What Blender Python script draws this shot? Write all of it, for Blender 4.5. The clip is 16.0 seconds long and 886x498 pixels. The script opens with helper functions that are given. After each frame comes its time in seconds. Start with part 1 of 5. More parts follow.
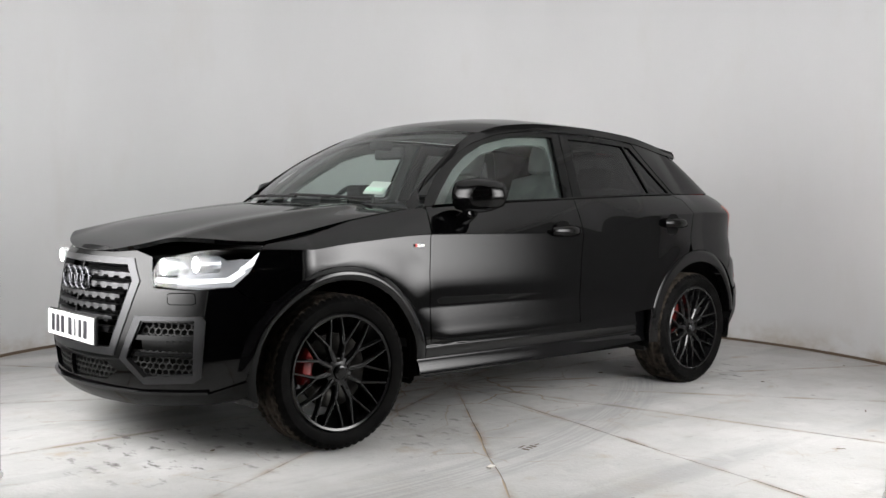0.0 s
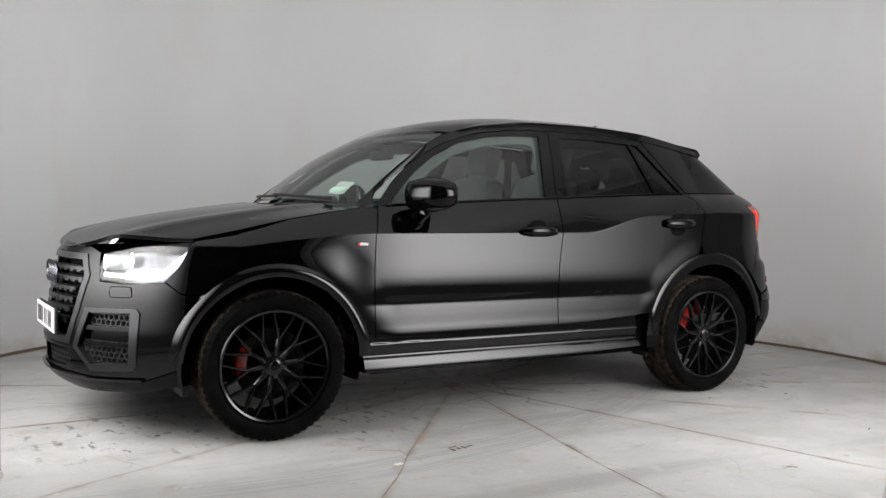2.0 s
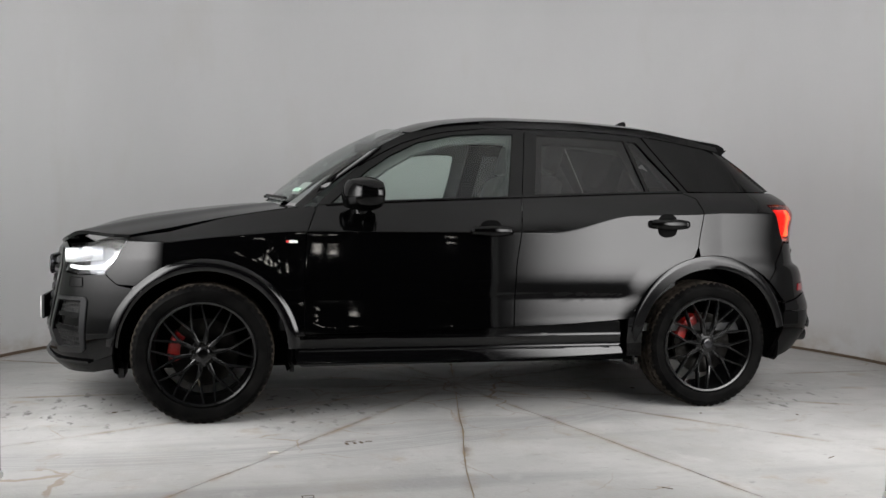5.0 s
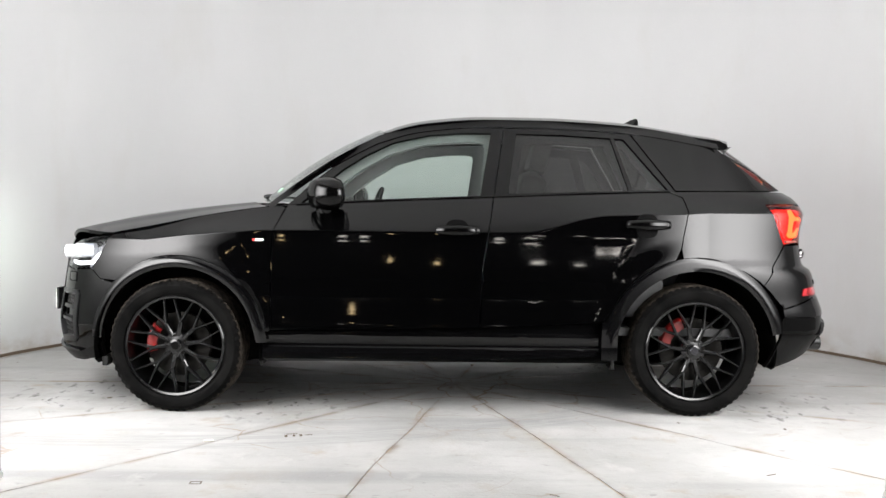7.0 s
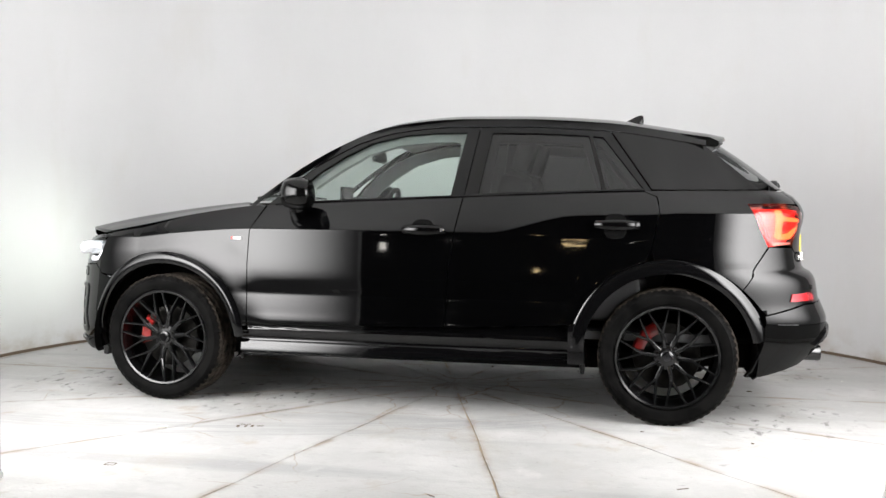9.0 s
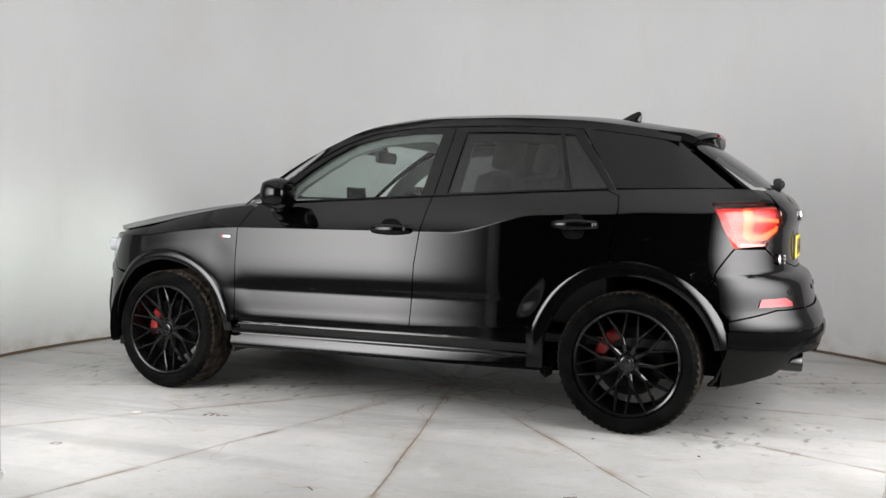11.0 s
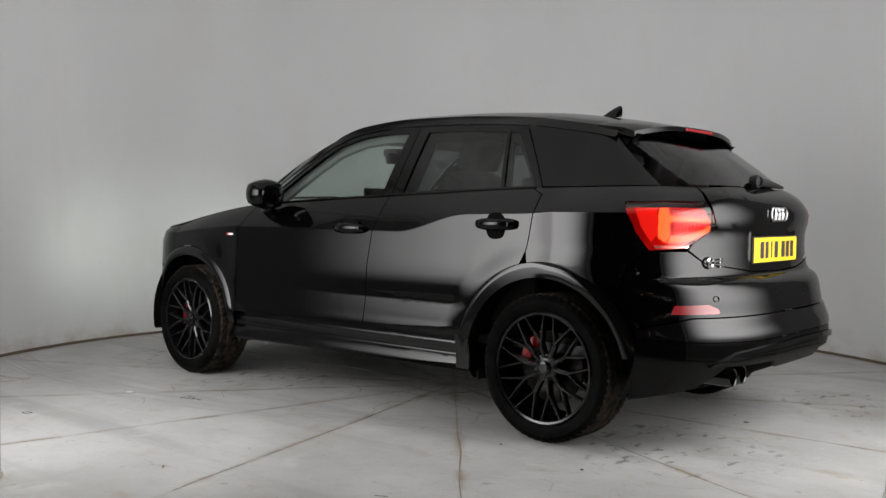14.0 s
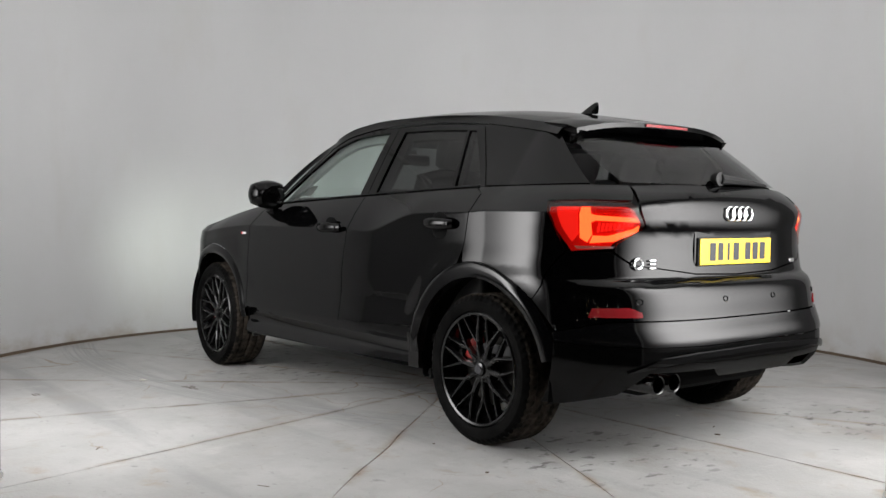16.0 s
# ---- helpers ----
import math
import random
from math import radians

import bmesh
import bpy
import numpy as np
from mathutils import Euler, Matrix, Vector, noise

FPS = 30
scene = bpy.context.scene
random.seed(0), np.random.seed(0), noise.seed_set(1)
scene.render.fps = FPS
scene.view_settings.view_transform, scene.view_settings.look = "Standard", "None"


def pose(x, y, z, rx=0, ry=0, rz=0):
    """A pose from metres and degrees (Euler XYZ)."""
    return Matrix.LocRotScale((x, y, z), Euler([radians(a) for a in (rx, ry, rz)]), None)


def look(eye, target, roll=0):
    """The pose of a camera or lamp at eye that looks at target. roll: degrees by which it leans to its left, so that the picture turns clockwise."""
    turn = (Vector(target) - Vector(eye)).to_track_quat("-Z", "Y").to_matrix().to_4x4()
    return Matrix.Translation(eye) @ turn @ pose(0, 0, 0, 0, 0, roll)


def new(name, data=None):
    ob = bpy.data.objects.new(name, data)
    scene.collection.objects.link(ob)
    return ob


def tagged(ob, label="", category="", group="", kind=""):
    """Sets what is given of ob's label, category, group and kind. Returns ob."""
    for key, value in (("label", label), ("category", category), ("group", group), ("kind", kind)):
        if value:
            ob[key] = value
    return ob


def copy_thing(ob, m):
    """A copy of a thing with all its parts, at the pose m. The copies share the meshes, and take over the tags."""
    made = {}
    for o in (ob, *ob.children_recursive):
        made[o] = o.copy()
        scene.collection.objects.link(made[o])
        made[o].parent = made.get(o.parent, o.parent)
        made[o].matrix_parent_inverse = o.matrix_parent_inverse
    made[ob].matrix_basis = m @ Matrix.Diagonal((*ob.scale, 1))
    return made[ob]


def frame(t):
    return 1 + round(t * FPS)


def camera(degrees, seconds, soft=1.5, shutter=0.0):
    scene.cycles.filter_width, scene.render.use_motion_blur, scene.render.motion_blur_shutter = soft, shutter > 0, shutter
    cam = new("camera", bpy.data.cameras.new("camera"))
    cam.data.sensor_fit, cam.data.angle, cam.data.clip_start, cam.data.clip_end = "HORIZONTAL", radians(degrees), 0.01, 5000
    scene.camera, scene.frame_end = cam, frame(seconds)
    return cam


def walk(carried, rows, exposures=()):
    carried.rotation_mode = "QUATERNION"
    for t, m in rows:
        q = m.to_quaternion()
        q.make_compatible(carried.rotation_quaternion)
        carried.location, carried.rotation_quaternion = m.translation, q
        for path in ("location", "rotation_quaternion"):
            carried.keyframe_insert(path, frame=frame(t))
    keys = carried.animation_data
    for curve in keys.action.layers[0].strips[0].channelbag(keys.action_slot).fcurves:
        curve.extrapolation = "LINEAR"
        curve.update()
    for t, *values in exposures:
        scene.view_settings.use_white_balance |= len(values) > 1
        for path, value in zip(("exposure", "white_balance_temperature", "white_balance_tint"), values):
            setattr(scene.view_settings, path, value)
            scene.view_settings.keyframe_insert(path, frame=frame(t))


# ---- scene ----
from mathutils.geometry import tessellate_polygon

# camera: stands outside the booth's doorway and never moves
EYE = (-0.078, -5.650, 1.041)
cam = camera(49.42, 16.0)
TILT, ROLL = -2.477, 0.797
AIM = (EYE[0], EYE[1] + math.cos(radians(TILT)), EYE[2] + math.sin(radians(TILT)))
walk(cam, [(0.0, look(EYE, AIM, ROLL)), (16.0, look(EYE, AIM, ROLL))],
     [(0.0, -0.28), (1.0, -0.32), (2.0, -0.58), (3.0, -1.08), (4.2, -1.06), (6.3, -0.05), (7.0, 0.04), (9.2, 0.12), (11.3, -0.48), (12.5, -0.88), (14.0, -0.97), (15.5, -0.77), (16.0, -0.66)])

# world and light: a closed hall, hardly any light but the booth's own
world = bpy.data.worlds.new("hall")
scene.world = world
world.use_nodes = True
world.node_tree.nodes["Background"].inputs[0].default_value = (0.8, 0.9, 1.0, 1)
world.node_tree.nodes["Background"].inputs[1].default_value = 0.004

CEIL = 3.0
ROOM = 3.13

# ---- materials ----
def mat(name, color, rough=0.5, metal=0.0, coat=0.0, spec=0.5):
    m = bpy.data.materials.new(name)
    m.use_nodes = True
    b = m.node_tree.nodes["Principled BSDF"]
    b.inputs["Base Color"].default_value = (*color, 1)
    b.inputs["Roughness"].default_value = rough
    b.inputs["Metallic"].default_value = metal
    b.inputs["Coat Weight"].default_value = coat
    b.inputs["Coat Roughness"].default_value = 0.035
    b.inputs["Specular IOR Level"].default_value = spec
    return m


def grain(m, c1, c2, scale, detail=6.0, lo=0.35, hi=0.65, bump=0.0, bump_scale=None, rough=None, stretch=(1, 1, 1)):
    """Mottle the colour of m between c1 and c2, with a fine relief."""
    nt = m.node_tree
    b = nt.nodes["Principled BSDF"]
    tc = nt.nodes.new("ShaderNodeTexCoord")
    mp = nt.nodes.new("ShaderNodeMapping")
    mp.inputs["Scale"].default_value = stretch
    nt.links.new(tc.outputs["Object"], mp.inputs["Vector"])
    n = nt.nodes.new("ShaderNodeTexNoise")
    n.inputs["Scale"].default_value, n.inputs["Detail"].default_value = scale, detail
    nt.links.new(mp.outputs[0], n.inputs["Vector"])
    r = nt.nodes.new("ShaderNodeValToRGB")
    r.color_ramp.elements[0].position, r.color_ramp.elements[1].position = lo, hi
    r.color_ramp.elements[0].color, r.color_ramp.elements[1].color = (*c1, 1), (*c2, 1)
    nt.links.new(n.outputs["Fac"], r.inputs["Fac"])
    nt.links.new(r.outputs["Color"], b.inputs["Base Color"])
    if rough:
        mr = nt.nodes.new("ShaderNodeMapRange")
        mr.inputs["To Min"].default_value, mr.inputs["To Max"].default_value = rough
        nt.links.new(n.outputs["Fac"], mr.inputs["Value"])
        nt.links.new(mr.outputs["Result"], b.inputs["Roughness"])
    if bump:
        n2 = nt.nodes.new("ShaderNodeTexNoise")
        n2.inputs["Scale"].default_value, n2.inputs["Detail"].default_value = bump_scale or scale * 8, 5
        nt.links.new(mp.outputs[0], n2.inputs["Vector"])
        bp = nt.nodes.new("ShaderNodeBump")
        bp.inputs["Strength"].default_value, bp.inputs["Distance"].default_value = bump, 0.01
        nt.links.new(n2.outputs["Fac"], bp.inputs["Height"])
        nt.links.new(bp.outputs["Normal"], b.inputs["Normal"])
    return r.color_ramp


def glow(name, color, strength, base=None):
    m = mat(name, base or color, 0.2)
    b = m.node_tree.nodes["Principled BSDF"]
    b.inputs["Emission Color"].default_value = (*color, 1)
    b.inputs["Emission Strength"].default_value = strength
    return m


def glass(name, color, gloss=0.0, base=0.05):
    """Thin glass: clear with a tint, and a mirror by Fresnel."""
    m = bpy.data.materials.new(name)
    m.use_nodes = True
    nt = m.node_tree
    nt.nodes.remove(nt.nodes["Principled BSDF"])
    tr, gl = nt.nodes.new("ShaderNodeBsdfTransparent"), nt.nodes.new("ShaderNodeBsdfGlossy")
    tr.inputs[0].default_value = (*color, 1)
    gl.inputs["Roughness"].default_value = gloss
    lw, mx = nt.nodes.new("ShaderNodeLayerWeight"), nt.nodes.new("ShaderNodeMixShader")
    lw.inputs["Blend"].default_value = 0.5
    pw, mr = nt.nodes.new("ShaderNodeMath"), nt.nodes.new("ShaderNodeMapRange")
    pw.operation = "POWER"
    pw.inputs[1].default_value = 5.0
    mr.inputs["To Min"].default_value = base
    nt.links.new(lw.outputs["Facing"], pw.inputs[0])
    nt.links.new(pw.outputs[0], mr.inputs["Value"])
    nt.links.new(mr.outputs["Result"], mx.inputs[0])
    nt.links.new(tr.outputs[0], mx.inputs[1])
    nt.links.new(gl.outputs[0], mx.inputs[2])
    nt.links.new(mx.outputs[0], nt.nodes["Material Output"].inputs[0])
    return m


PAINT = mat("black_paint", (0.0008, 0.0008, 0.0009), 0.5, 0.0, 0.70, 0.0)
PAINT.node_tree.nodes["Principled BSDF"].inputs["Coat IOR"].default_value = 1.5
TRIM = mat("satin_grey_trim", (0.002, 0.002, 0.0022), 0.5, 0, 0.7, 0.0)
TRIM.node_tree.nodes["Principled BSDF"].inputs["Coat Roughness"].default_value = 0.065
TRIM.node_tree.nodes["Principled BSDF"].inputs["Coat IOR"].default_value = 1.55
FRAME = mat("satin_front_grey", (0.05, 0.05, 0.052), 0.30, 0.85)
PLASTIC = mat("black_plastic", (0.008, 0.008, 0.008), 0.5, spec=0.3)
grain(PLASTIC, (0.006, 0.006, 0.006), (0.011, 0.011, 0.011), 30, bump=0.1, bump_scale=900)
GLOSS = mat("gloss_black", (0.0015, 0.0015, 0.0015), 0.5, 0, 0.55, 0.0)
BLACKLIP = mat("dark_gloss_trim", (0.0015, 0.0015, 0.0015), 0.5, 0, 0.4, 0.0)
LINER = mat("wheel_liner", (0.002, 0.002, 0.002), 0.9, spec=0.1)
RUBBER = mat("tyre_rubber", (0.012, 0.012, 0.012), 0.55, spec=0.025)
grain(RUBBER, (0.002, 0.002, 0.002), (0.006, 0.0058, 0.0056), 14, rough=(0.34, 0.6), bump=0.15, bump_scale=300)
TREAD = mat("dusty_tread", (0.05, 0.04, 0.03), 0.85, spec=0.1)
grain(TREAD, (0.008, 0.007, 0.006), (0.048, 0.039, 0.031), 25, bump=0.3, bump_scale=200)
ALLOY = mat("black_alloy", (0.003, 0.003, 0.0032), 0.4, 0.0, 0.85, 0.08)
ALLOY.node_tree.nodes["Principled BSDF"].inputs["Coat Roughness"].default_value = 0.08
STEEL = mat("brake_steel", (0.42, 0.41, 0.40), 0.35, 1.0)
grain(STEEL, (0.010, 0.0095, 0.009), (0.028, 0.027, 0.025), 20, stretch=(1, 6, 1))
CHROME = mat("chrome", (0.8, 0.8, 0.8), 0.12, 1.0)
DARKCHROME = mat("dark_chrome", (0.10, 0.10, 0.11), 0.22, 1.0)
REDPAINT = mat("red_caliper_paint", (0.20, 0.007, 0.006), 0.3, 0, 0.5)
GLASS = glass("clear_glass", (0.78, 0.86, 0.82))
SCREEN = glass("windscreen_glass", (0.62, 0.68, 0.66))
TINT = glass("privacy_glass", (0.13, 0.135, 0.135))
LENS = glass("lamp_lens", (0.9, 0.92, 0.95))
REDLENS = glass("red_lens", (0.97, 0.42, 0.36))
LED = glow("headlamp_led", (1.0, 0.98, 0.95), 1.3)
BEAM = glow("headlamp_beam", (0.93, 1.0, 0.86), 850)
REFLECTOR = mat("lamp_reflector", (0.75, 0.76, 0.78), 0.25, 0.6)
# emission stands in for LED light on the reflector, which is no source
GLOWREFLECTOR = glow("reflector_added_glow", (0.95, 0.97, 1.0), 0.12, (0.5, 0.5, 0.52))
TAIL = glow("tail_red", (1.0, 0.045, 0.03), 1.15, (0.4, 0.01, 0.01))
TAILHOT = glow("tail_orange", (1.0, 0.23, 0.06), 4.2, (0.4, 0.01, 0.01))
TAILDIM = glow("tail_dim", (0.9, 0.02, 0.015), 0.35, (0.35, 0.01, 0.01))
REFLEX = mat("reflex_red", (0.22, 0.008, 0.012), 0.2, 0, 0.6)
PLATEW = mat("white_plate", (0.56, 0.56, 0.55), 0.45)
PLATEY = mat("yellow_plate", (0.75, 0.52, 0.02), 0.35)
INK = mat("plate_ink", (0.015, 0.015, 0.02), 0.5)
LEATHER = mat("grey_leather", (0.10, 0.105, 0.105), 0.55)
grain(LEATHER, (0.09, 0.092, 0.092), (0.15, 0.153, 0.153), 12, bump=0.2, bump_scale=250)
CABIN = mat("cabin_plastic", (0.025, 0.025, 0.026), 0.6)
PILLARTRIM = mat("pillar_trim", (0.11, 0.115, 0.115), 0.7)
grain(PILLARTRIM, (0.10, 0.105, 0.105), (0.13, 0.135, 0.135), 20, bump=0.1, bump_scale=500)
LINING = mat("roof_lining", (0.40, 0.41, 0.40), 0.9)
grain(LINING, (0.23, 0.235, 0.23), (0.28, 0.285, 0.28), 9, bump=0.1, bump_scale=400)
PAPER = mat("label_paper", (0.75, 0.76, 0.72), 0.6)
GREEN = mat("label_green", (0.36, 0.52, 0.42), 0.6)
RED = mat("badge_red", (0.6, 0.03, 0.03), 0.4)
EXHAUST = mat("exhaust_tip", (0.06, 0.06, 0.06), 0.25, 1.0)
CEILING = mat("ceiling_paint", (0.76, 0.76, 0.76), 0.9, spec=0.1)
grain(CEILING, (0.73, 0.73, 0.73), (0.79, 0.79, 0.79), 1.5, bump=0.05, bump_scale=60)
HALL = mat("hall_dark", (0.008, 0.009, 0.010), 0.9, spec=0.0)
HALLFLOOR = mat("hall_floor", (0.015, 0.015, 0.015), 0.9, spec=0.0)
WALL = mat("booth_paint", (0.7, 0.7, 0.7), 0.55, spec=0.3)
grain(WALL, (0.655, 0.655, 0.66), (0.705, 0.705, 0.71), 1.1, lo=0.3, hi=0.7, bump=0.06, bump_scale=60, stretch=(1, 1, 0.5))
CONCRETE = mat("concrete", (0.5, 0.5, 0.48), 0.5, spec=0.15)
TRIMWHITE = mat("white_trim", (0.8, 0.8, 0.79), 0.5)
DIRT = mat("brown_dirt", (0.10, 0.07, 0.045), 0.95)
CRACK = mat("stained_crack", (0.34, 0.265, 0.18), 0.95)
DEBRIS = mat("pale_chip", (0.62, 0.60, 0.55), 0.9)




def mix_over(m, color, fac_socket):
    """Lay a colour over what m's base colour is fed by, where fac_socket says."""
    nt = m.node_tree
    b = nt.nodes["Principled BSDF"]
    mx = nt.nodes.new("ShaderNodeMix")
    mx.data_type = "RGBA"
    old = b.inputs["Base Color"].links[0].from_socket
    nt.links.new(fac_socket, mx.inputs[0])
    nt.links.new(old, mx.inputs[6])
    mx.inputs[7].default_value = (*color, 1)
    nt.links.new(mx.outputs[2], b.inputs["Base Color"])


def blotch(m, scale, lo, hi, amount, stretch=(1, 1, 1), detail=5.0, shift=0.0, rough=0.6, turn=0.0):
    """A socket that is amount in scattered noise patches of m and 0 elsewhere."""
    nt = m.node_tree
    tc, mp, n, r, k = (nt.nodes.new("ShaderNode" + q) for q in ("TexCoord", "Mapping", "TexNoise", "MapRange", "Math"))
    mp.inputs["Scale"].default_value, mp.inputs["Location"].default_value, mp.inputs["Rotation"].default_value = stretch, (shift, shift * 0.7, 0), (0, 0, turn)
    n.inputs["Scale"].default_value, n.inputs["Detail"].default_value, n.inputs["Roughness"].default_value = scale, detail, rough
    r.inputs["From Min"].default_value, r.inputs["From Max"].default_value = lo, hi
    k.operation = "MULTIPLY"
    k.inputs[1].default_value = amount
    nt.links.new(tc.outputs["Object"], mp.inputs["Vector"])
    nt.links.new(mp.outputs[0], n.inputs["Vector"])
    nt.links.new(n.outputs["Fac"], r.inputs["Value"])
    nt.links.new(r.outputs["Result"], k.inputs[0])
    return k.outputs[0]


grain(CONCRETE, (0.36, 0.358, 0.35), (0.46, 0.458, 0.45), 2.2, 10, 0.3, 0.7, bump=0.2, bump_scale=60, rough=(0.38, 0.7))
mix_over(CONCRETE, (0.30, 0.295, 0.285), blotch(CONCRETE, 0.9, 0.50, 0.66, 0.55, (1, 1, 1), 8, 3.1))
mix_over(CONCRETE, (0.24, 0.24, 0.24), blotch(CONCRETE, 1.3, 0.56, 0.68, 0.5, (0.25, 2.4, 1), 4, 7.7, 0.5, 0.5))
mix_over(CONCRETE, (0.30, 0.22, 0.13), blotch(CONCRETE, 3.4, 0.60, 0.72, 0.5, (1, 1, 1), 8, 11.3))
mix_over(CONCRETE, (0.05, 0.045, 0.04), blotch(CONCRETE, 9.0, 0.655, 0.72, 0.35, (1, 1.7, 1), 4, 5.2))
mix_over(CONCRETE, (0.08, 0.075, 0.065), blotch(CONCRETE, 38.0, 0.69, 0.76, 0.4, (1, 1, 1), 2, 1.7))
mix_over(CONCRETE, (0.52, 0.515, 0.50), blotch(CONCRETE, 5.0, 0.60, 0.72, 0.5, (1, 0.6, 1), 9, 9.9))
mix_over(CONCRETE, (0.27, 0.265, 0.255), blotch(CONCRETE, 6.5, 0.50, 0.70, 0.35, (1, 1.3, 1), 10, 15.5, 0.72))
mix_over(CONCRETE, (0.31, 0.27, 0.21), blotch(CONCRETE, 1.8, 0.55, 0.72, 0.35, (1.2, 0.8, 1), 9, 25.0, 0.7))
mix_over(WALL, (0.62, 0.605, 0.58), blotch(WALL, 2.0, 0.58, 0.75, 0.35, (1, 1, 0.4), 6, 2.0))



def joint_stains():
    """Brown stains that creep out of the slabs' joints."""
    nt = CONCRETE.node_tree
    node = lambda kind: nt.nodes.new("ShaderNode" + kind)

    def op(kind, a, b=None, c=None):
        n = node("Math")
        n.operation = kind
        for i, v in enumerate((a, b, c)):
            if v is None:
                continue
            if isinstance(v, (int, float)):
                n.inputs[i].default_value = v
            else:
                nt.links.new(v, n.inputs[i])
        return n.outputs[0]
    tc, sx = node("TexCoord"), node("SeparateXYZ")
    nt.links.new(tc.outputs["Object"], sx.inputs[0])
    x, y = sx.outputs[0], sx.outputs[1]
    r = op("SQRT", op("ADD", op("MULTIPLY", x, x), op("MULTIPLY", y, y)))
    turn = op("DIVIDE", op("SUBTRACT", op("ARCTAN2", y, x), radians(-50.2)), 2 * math.pi / 14)
    off = op("ABSOLUTE", op("SUBTRACT", op("FRACT", op("ADD", turn, 100.5)), 0.5))
    away = op("MULTIPLY", op("MULTIPLY", off, 2 * math.pi / 14), r)
    near = op("SUBTRACT", 1.0, op("MINIMUM", op("DIVIDE", away, 0.045), 1.0))
    patch_a = blotch(CONCRETE, 4.0, 0.42, 0.62, 0.85, (1, 1, 1), 8, 21.0)
    mix_over(CONCRETE, (0.23, 0.165, 0.10), op("MULTIPLY", op("POWER", near, 1.6), patch_a))
    patch_b = blotch(CONCRETE, 3.0, 0.54, 0.66, 0.7, (1, 1, 1), 9, 33.0)
    mix_over(CONCRETE, (0.09, 0.075, 0.06), op("MULTIPLY", op("POWER", near, 3.0), patch_b))
    # scuffs low on the booth wall
    nt = WALL.node_tree
    tc, sx = node("TexCoord"), node("SeparateXYZ")
    nt.links.new(tc.outputs["Object"], sx.inputs[0])
    low = op("SUBTRACT", 1.0, op("MINIMUM", op("DIVIDE", sx.outputs[2], 0.30), 1.0))
    mix_over(WALL, (0.36, 0.29, 0.21), op("MULTIPLY", op("POWER", low, 2.0), blotch(WALL, 2.4, 0.45, 0.62, 0.7, (1, 1, 1.5), 9, 4.0)))


joint_stains()


def floor_marks():
    """Spatter of oil spots, a streaked skid and hair cracks in the turntable's concrete."""
    nt = CONCRETE.node_tree
    node = lambda kind: nt.nodes.new("ShaderNode" + kind)

    def op(kind, a, b=None):
        n = node("Math")
        n.operation = kind
        for i, v in enumerate((a, b)):
            if isinstance(v, (int, float)):
                n.inputs[i].default_value = v
            elif v is not None:
                nt.links.new(v, n.inputs[i])
        return n.outputs[0]
    tc, sx = node("TexCoord"), node("SeparateXYZ")
    nt.links.new(tc.outputs["Object"], sx.inputs[0])
    x, y = sx.outputs[0], sx.outputs[1]

    def within(cx, cy, r):
        dx, dy = op("SUBTRACT", x, cx), op("SUBTRACT", y, cy)
        d = op("SQRT", op("ADD", op("MULTIPLY", dx, dx), op("MULTIPLY", dy, dy)))
        return op("MAXIMUM", op("SUBTRACT", 1.0, op("DIVIDE", d, r)), 0.0)
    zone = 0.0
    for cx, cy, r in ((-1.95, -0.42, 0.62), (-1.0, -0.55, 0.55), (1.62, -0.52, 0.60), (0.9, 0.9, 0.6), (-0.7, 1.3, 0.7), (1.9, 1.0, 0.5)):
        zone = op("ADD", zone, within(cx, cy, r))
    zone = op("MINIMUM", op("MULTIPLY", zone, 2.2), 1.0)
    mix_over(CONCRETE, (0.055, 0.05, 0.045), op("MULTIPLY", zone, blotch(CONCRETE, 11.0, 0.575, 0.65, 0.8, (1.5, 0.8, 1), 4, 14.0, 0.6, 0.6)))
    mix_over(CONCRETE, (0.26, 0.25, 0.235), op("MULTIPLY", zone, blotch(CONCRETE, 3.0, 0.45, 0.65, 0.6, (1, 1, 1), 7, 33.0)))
    # the skid: a bent band of parallel rubber streaks
    dx, dy = op("SUBTRACT", x, -1.567), op("SUBTRACT", y, SKID_Y)
    rad = op("SQRT", op("ADD", op("MULTIPLY", dx, dx), op("MULTIPLY", dy, dy)))
    off = op("ABSOLUTE", op("SUBTRACT", rad, SKID_R))
    band = op("MINIMUM", op("MULTIPLY", op("MAXIMUM", op("SUBTRACT", 0.15, off), 0.0), 22.0), 1.0)
    band = op("MULTIPLY", band, op("LESS_THAN", y, -0.55))
    cv, ns = node("CombineXYZ"), node("TexNoise")
    nt.links.new(op("MULTIPLY", rad, 60.0), cv.inputs[0])
    nt.links.new(op("MULTIPLY", x, 1.4), cv.inputs[1])
    ns.inputs["Scale"].default_value, ns.inputs["Detail"].default_value = 1.0, 3.0
    nt.links.new(cv.outputs[0], ns.inputs["Vector"])
    streak = op("MINIMUM", op("MULTIPLY", op("MAXIMUM", op("SUBTRACT", ns.outputs["Fac"], 0.40), 0.0), 3.2), 0.55)
    mix_over(CONCRETE, (0.27, 0.27, 0.27), op("MULTIPLY", band, streak))
    # hair cracks
    wob, add, vor = node("TexNoise"), node("VectorMath"), node("TexVoronoi")
    wob.inputs["Scale"].default_value, wob.inputs["Detail"].default_value = 3.0, 6.0
    nt.links.new(tc.outputs["Object"], wob.inputs["Vector"])
    add.operation = "MULTIPLY_ADD"
    add.inputs[1].default_value = (0.35, 0.35, 0.0)
    nt.links.new(wob.outputs["Color"], add.inputs[0])
    nt.links.new(tc.outputs["Object"], add.inputs[2])
    vor.feature = "DISTANCE_TO_EDGE"
